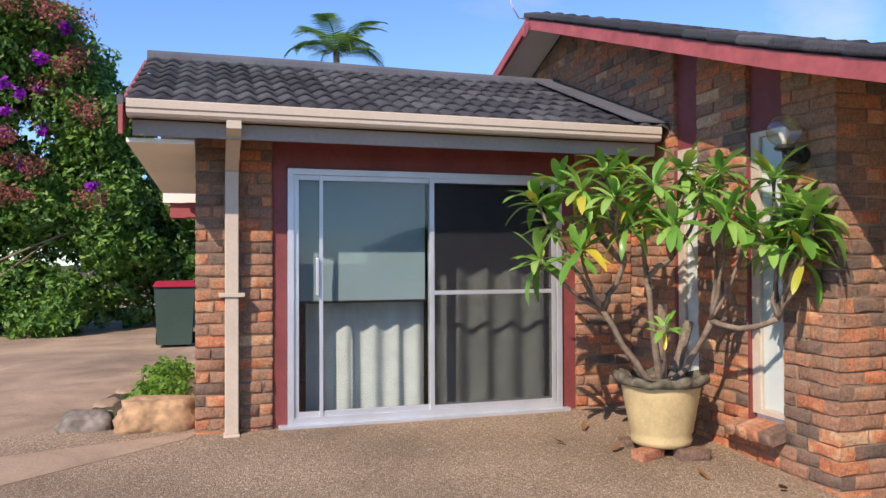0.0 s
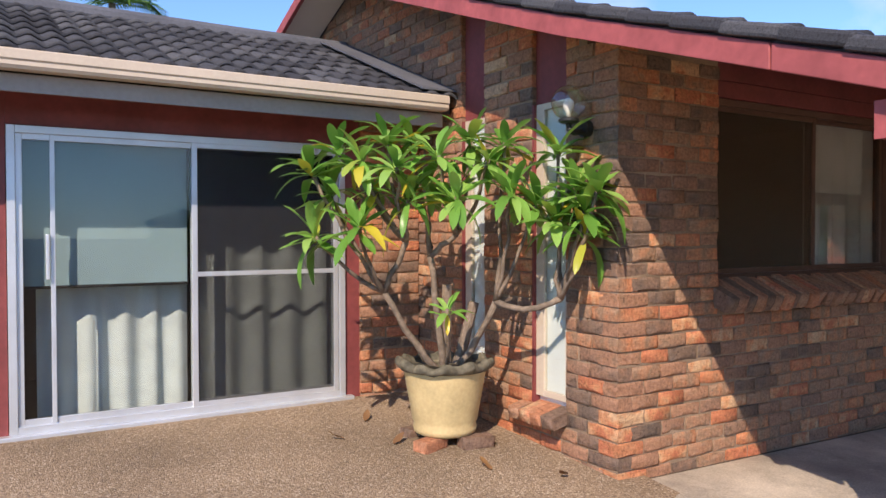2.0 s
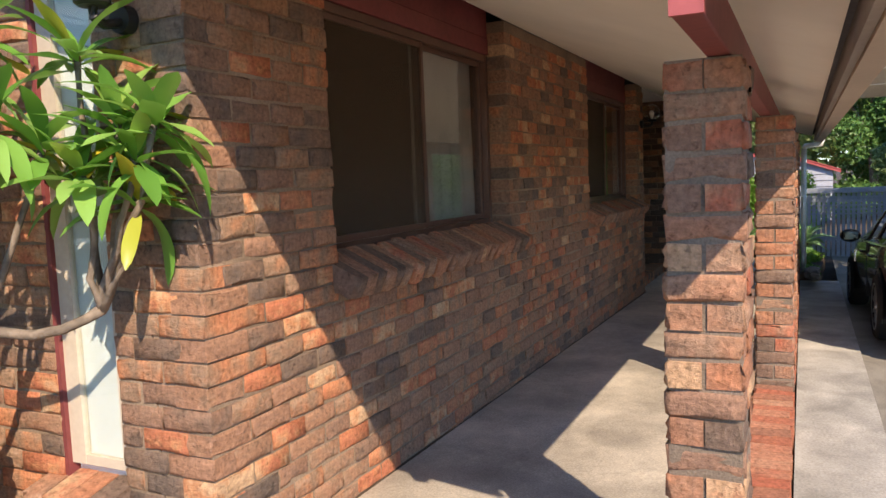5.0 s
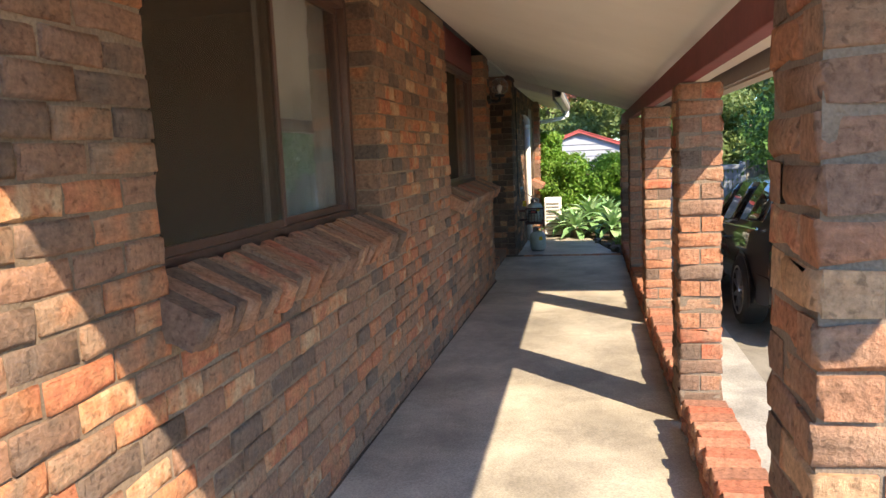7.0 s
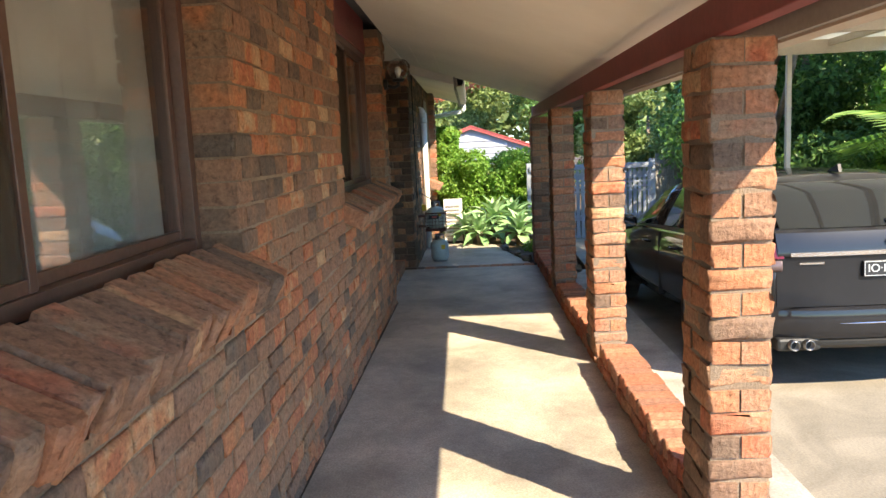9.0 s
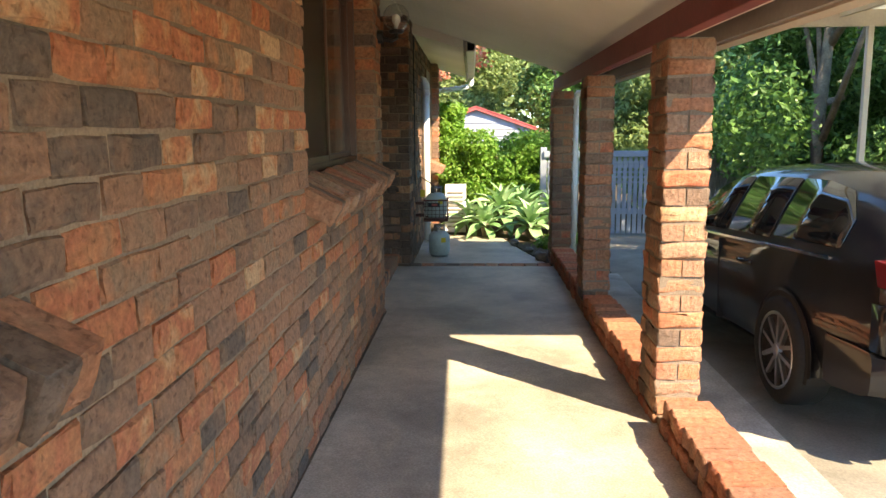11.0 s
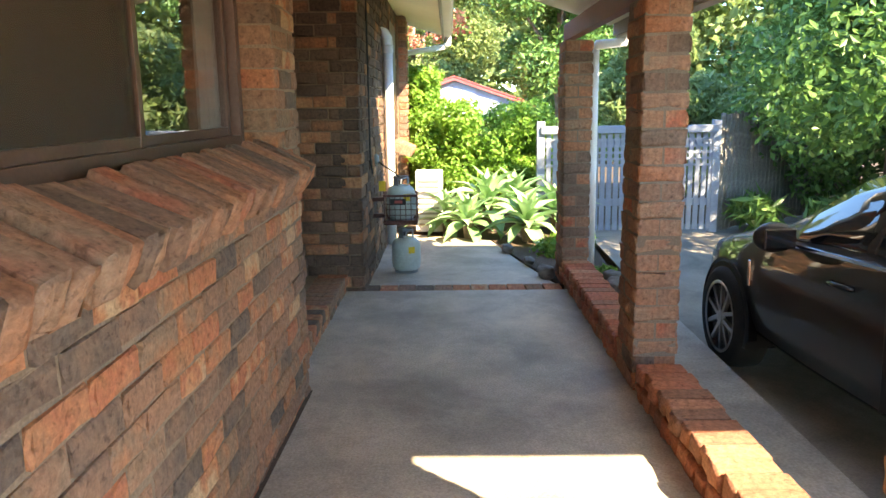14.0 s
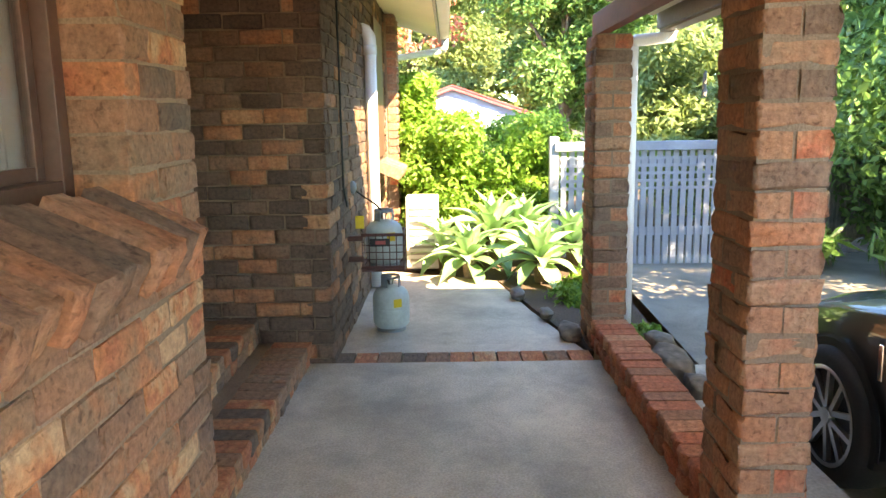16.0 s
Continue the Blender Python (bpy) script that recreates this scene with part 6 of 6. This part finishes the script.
for i in range(11):
    z = -0.2 + i * 0.2
    reach = (APEX_Z - z - 0.18) / FALL
    if reach > 0.1:
        part("board", prism([(30.02, z), (30.048, z), (30.048, z + 0.17), (30.035, z + 0.17)], (max(2.1, APEX_Y - reach), min(6.2, APEX_Y + reach)), "y"), SHED, shed)
for side, end in ((-1, 1.88), (1, 6.45)):
    drop = abs(end - APEX_Y) * FALL
    part("barge", prism([(APEX_Y, APEX_Z + 0.0), (end, APEX_Z - drop), (end, APEX_Z - drop + 0.085), (APEX_Y, APEX_Z + 0.085)], (29.9, 29.99), "x"), SHED_TRIM, shed, "red bargeboard")
    part("roof", prism([(APEX_Y, APEX_Z + 0.09), (end, APEX_Z - drop + 0.09), (end, APEX_Z - drop + 0.12), (APEX_Y, APEX_Z + 0.12)], (29.88, 34.1), "x"), SHED_TRIM, shed, "red sheet roof")

# ---- fences ----
gate = tagged(new("picket_gate"), "pale blue-white picket gate across the drive", "gate")
pk = None
y = 0.92
while y < 3.0:
    o = part("picket", pk, None, gate) if pk else part("picket", boxes((-0.01, 0.01, -0.03, 0.03, -0.1, 1.12), bevel=0.003), FENCE, gate)
    pk = o.data
    o.location = (18.5, y, -0.16)
    y += 0.085
for z in (0.05, 0.80):
    part("rail", boxes((18.511, 18.55, 0.9, 3.02, z, z + 0.09)), FENCE, gate)
part("top_rail", boxes((18.44, 18.56, 0.86, 3.06, 0.965, 1.06), bevel=0.006), FENCE, gate)
for i in range(5):
    part("lattice", boxes((18.485, 18.489, 0.92, 3.0, 0.55 + i * 0.08, 0.58 + i * 0.08)), FENCE, gate)
for y in (0.86, 3.06):
    part("post", boxes((18.48, 18.58, y - 0.05, y + 0.05, -0.3, 1.12), bevel=0.006), FENCE, gate)
pal = tagged(new("paling_fence"), "weathered grey timber paling fence", "fence")
pd = None
for i in range(40):
    u = i / 40
    o = part("paling", pd, None, pal) if pd else part("paling", boxes((-0.045, 0.045, -0.01, 0.01, 0, 1.5), bevel=0.003), PALING, pal)
    pd = o.data
    o.matrix_basis = pose(18.62 + 2.6 * u, 0.75 - 3.2 * u, -0.3 + 0.02 * math.sin(i * 5), 0, 0, -51)
part("rail", path_tube([(18.66, 0.79, 0.9), (21.26, -2.41, 0.9)], [0.04, 0.04], 6), PALING, pal)

# ---- trees past the house ----
rg = random.Random(77)
tree("garden_tree", (17.5, -0.8, -0.2), 5.5, 0.14, blobs_in(rg, 36, (-1.4, 2.4), (-2.2, 1.6), (0.9, 5.2), (0.6, 1.0)) + blobs_in(rg, 12, (-3.0, -1.2), (-1.4, 0.3), (3.2, 5.2), (0.5, 0.9)), 38000, 0.055, TREE, "dense dark green tree beside the drive", 50, shape=2.0)
tree("garden_tree", (15.5, -4.2, -0.2), 5.5, 0.14, blobs_in(rg, 30, (-2.2, 2.2), (-1.8, 1.8), (0.8, 5.4), (0.7, 1.1)), 44000, 0.065, HEDGE, "bright green leafy tree behind the carport", 51, shape=2.0)
tree("garden_tree", (20.5, -4.5, -0.2), 7.5, 0.18, blobs_in(rg, 30, (-3, 3), (-2, 2), (0.6, 4.6), (0.9, 1.4)), 34000, 0.09, HEDGE, "tall light green tree beyond the fence", 52)
tree("garden_tree", (33.5, 0.6, -0.3), 6.5, 0.2, blobs_in(rg, 30, (-2, 2.5), (-2.2, 1.8), (0.6, 5.6), (0.9, 1.4)), 36000, 0.095, TREE, "dark green tree behind the shed", 53)
pt = tree("garden_tree", (37.0, 5.6, -0.3), 6.0, 0.2, blobs_in(rg, 28, (-2, 2), (-2.5, 2.5), (0.6, 7.2), (0.9, 1.5)), 40000, 0.095, PALE_TREE, "pale green tree with orange blossom behind the shed", 54)
blossom = leaf_cloud("flower", ORANGE, blobs_in(rg, 18, (-2.2, -1.0), (-2.2, 2.2), (3.4, 6.2), (0.3, 0.5)), 900, 0.10, pt, 55, 0.2, 1.4, 0.2)
blossom["kind"] = "stuff"
tree("garden_tree", (24.0, -0.4, -0.3), 3.2, 0.1, blobs_in(rg, 18, (-1.0, 1.0), (-1.2, 1.4), (0.2, 3.0), (0.5, 0.9)), 20000, 0.065, PALE_TREE, "feathery pale green shrub behind the gate", 56, shape=3.2)
tree("garden_tree", (9.0, -9.5, -0.2), 5.0, 0.16, blobs_in(rg, 26, (-4, 4), (-1.5, 1.5), (0.5, 2.6), (0.8, 1.2)), 14000, 0.11, HEDGE, "green trees along the far side of the drive", 57)
for i, (x, y, h) in enumerate(((11.2, -2.6, 2.2), (13.0, -1.95, 2.6), (14.4, -3.2, 3.4), (16.2, -2.5, 3.0))):
    tree("garden_shrub", (x, y, -0.3), h, 0.07, blobs_in(rg, 16, (-0.55, 0.55), (-0.5, 0.5), (0.3, h), (0.36, 0.6)), 15000, 0.055, LIME, "leafy bright green shrub behind the parked car", 62 + i, shape=2.2, kind_name="shrub")
tree("garden_tree", (19.6, -2.4, -0.3), 5.0, 0.14, blobs_in(rg, 34, (-1.6, 2.2), (-1.6, 1.8), (0.4, 4.0), (0.6, 1.0)), 30000, 0.06, TREE, "dark leafy tree over the paling fence", 59, shape=2.0)
far_rg = random.Random(99)
far = []
for i in range(140):
    a = radians(-62 + i * 0.95)
    d = far_rg.uniform(44, 60)
    far.append((d * math.cos(a) + 6, d * math.sin(a), far_rg.uniform(1, 9), far_rg.uniform(3, 5), far_rg.uniform(3, 5), far_rg.uniform(3, 5)))
tagged(leaf_cloud("far_trees", PALE_TREE, far, 130000, 0.36, seed=98, shape=1.8), "green wooded hillside in the distance", "trees", kind="stuff")
fan = empty("fan_palm", pose(14.7, -1.75, -0.3), "young palm with arching fronds in front of the trees", "palm")
part("trunk", path_tube([(0, 0, 0), (0.03, 0, 0.6), (0, 0, 1.45)], [0.08, 0.07, 0.05]), BARK, fan)
for i in range(11):
    ob = part("frond", FRONDS[i % 3], None, fan)
    ob.matrix_basis = Matrix.Translation((0, 0, 1.45)) @ pose(0, 0, 0, 0, -30 if i % 2 else 0, i * 137.5)
tagged(leaf_cloud("strap_plants", TREE, [(18.3, 0.4, 0.0, 0.5, 0.35, 0.25), (17.6, -0.3, 0.0, 0.6, 0.4, 0.25), (16.8, -0.9, 0.0, 0.6, 0.4, 0.25)], 900, 0.05, seed=61, flat=0.1, shape=7.0, shell=0.1), "dark strappy plants along the fence", "plants", kind="stuff")

# ---- roof tiles ----
def tile_mesh(length=0.36, width=0.31):
    v, f = [], []
    n = 14
    for j, (s, dz) in enumerate(((0, 0.0), (0, 0.022), (length, 0.006))):
        for i in range(n + 1):
            u = i / n
            w = 0.5 - 0.5 * math.cos(u * 2 * math.tau)
            v.append((width * u, s + (0.004 * math.sin(u * 9) if j < 2 else 0), dz + 0.032 * w ** 0.8))
    for j in range(2):
        for i in range(n):
            a = j * (n + 1) + i
            f.append((a, a + 1, a + n + 2, a + n + 1))
    return mesh_of("tile", v, f, TILE, True)


TILE_ME = tile_mesh()
low = tagged(new("low_roof_tiles"), "dark grey concrete tiles on the low roof", "roof tiles", kind="structure")
trng = random.Random(5)
for r in range(8):
    for c in range(14):
        s = r * 0.295
        o = part("tile", TILE_ME, None, low)
        o.matrix_basis = Matrix.Translation((RX0 + c * 0.2995, G_Y - 0.02 + s * math.cos(slope), G_Z + s * math.sin(slope) + 0.0)) @ pose(0, 0, 0, math.degrees(slope) - 3.0 + trng.uniform(-0.4, 0.4), 0, trng.uniform(-0.5, 0.5))
ridge = structure("roof_ridge", path_tube([(RX0, R_Y, R_Z + 0.0), (1.4, R_Y, R_Z + 0.01), (2.8, R_Y, R_Z), (RX1, R_Y, R_Z)], [0.10] * 4, 12), RIDGE, "dark grey ridge capping")
structure("flashing", prism([(G_Y - 0.02, G_Z + 0.06), (R_Y, R_Z + 0.07), (R_Y, R_Z + 0.085), (G_Y - 0.02, G_Z + 0.075)], (3.86, 4.17), "x"), RIDGE, "grey mortar flashing against the gable wall")
part("verge", boxes((-0.06, -0.02, G_Y, G_Y + 0.05, G_Z - 0.02, G_Z + 0.05)), RIDGE, low)
VERGE_ME = finish(boxes((0.0, 0.17, 0.0, 0.335, 0.0, 0.062), bevel=0.016), "verge_tile", TILE)
high = tagged(new("main_roof_tiles"), "dark grey concrete tiles along the gable edge", "roof tiles", kind="structure")
for r in range(21):
    y = 2.74 + r * 0.28
    sl = math.degrees(math.atan2(S(y + 0.28) - S(y), 0.28))
    for c in range(5):
        o = part("tile", TILE_ME, None, high)
        o.matrix_basis = Matrix.Translation((3.76 + c * 0.2995, y, S(y) + 0.10)) @ pose(0, 0, 0, sl - 3.0 + trng.uniform(-0.4, 0.4), 0, trng.uniform(-0.5, 0.5))
    # verge tile over the bargeboard, lapping the one below
    o = part("verge_tile", VERGE_ME, None, high)
    o.matrix_basis = Matrix.Translation((3.69, y - 0.03, S(y) + 0.062)) @ pose(0, 0, 0, sl - 1.6 + trng.uniform(-0.5, 0.5), 0, trng.uniform(-0.4, 0.4))

# ---- bricks of the walls ----
lay_bricks(wall_main, lambda u, z: Matrix.Translation((CORNER + u, FACE, z)), WALL_END - CORNER, -0.38, 2.66,
           [(W1[0] - CORNER, W1[1] - CORNER, 1.0, 3), (W2[0] - CORNER, W2[1] - CORNER, 1.0, 3)],
           near=lambda u, z: 0.0 < u < 3.2 and 0 < z < 2.3, top=lambda u: 2.655, odd=0.118, seed=5)
lay_bricks(wall_gable, lambda u, z: Matrix.Translation((NIB, FACE + u, z)) @ pose(0, 0, 0, 0, 0, -90) @ Matrix.Diagonal((-1, 1, 1, 1)), 6.4, -0.29, 3.9,
           [(N2[0] - FACE, N2[1] - FACE, 0.32, 5), (N1[0] - FACE, N1[1] - FACE, 0.32, 5)],
           near=lambda u, z: u < 2.35 and z < 2.4, top=lambda u: S(FACE + u) - 0.005, odd=0.118, seed=6)
lay_bricks(wall_front, lambda u, z: Matrix.Translation((0.43 + u, FRONT, z)), 0.575, 0.10, 2.48, near=lambda u, z: True, seed=7)
lay_bricks(wall_front, lambda u, z: Matrix.Translation((3.625 + u, FRONT, z)), 0.55, 0.10, 2.48, near=lambda u, z: True, seed=8)
# entry walls, laid in the blend that carries some of their shade
lay_bricks(wall_entry, lambda u, z: Matrix.Translation((EXT, 4.905 + u, z)) @ pose(0, 0, 0, 0, 0, -90) @ Matrix.Diagonal((-1, 1, 1, 1)), 2.1, -0.38, 2.72, near=lambda u, z: u < 1.2, even=0.118, seed=9, material=BRICK_SHADED)
lay_bricks(wall_entry, lambda u, z: Matrix.Translation((EXT + u, 4.90, z)), 5.45, -0.38, 2.62, near=lambda u, z: False, odd=0.118, seed=10, material=BRICK_SHADED)
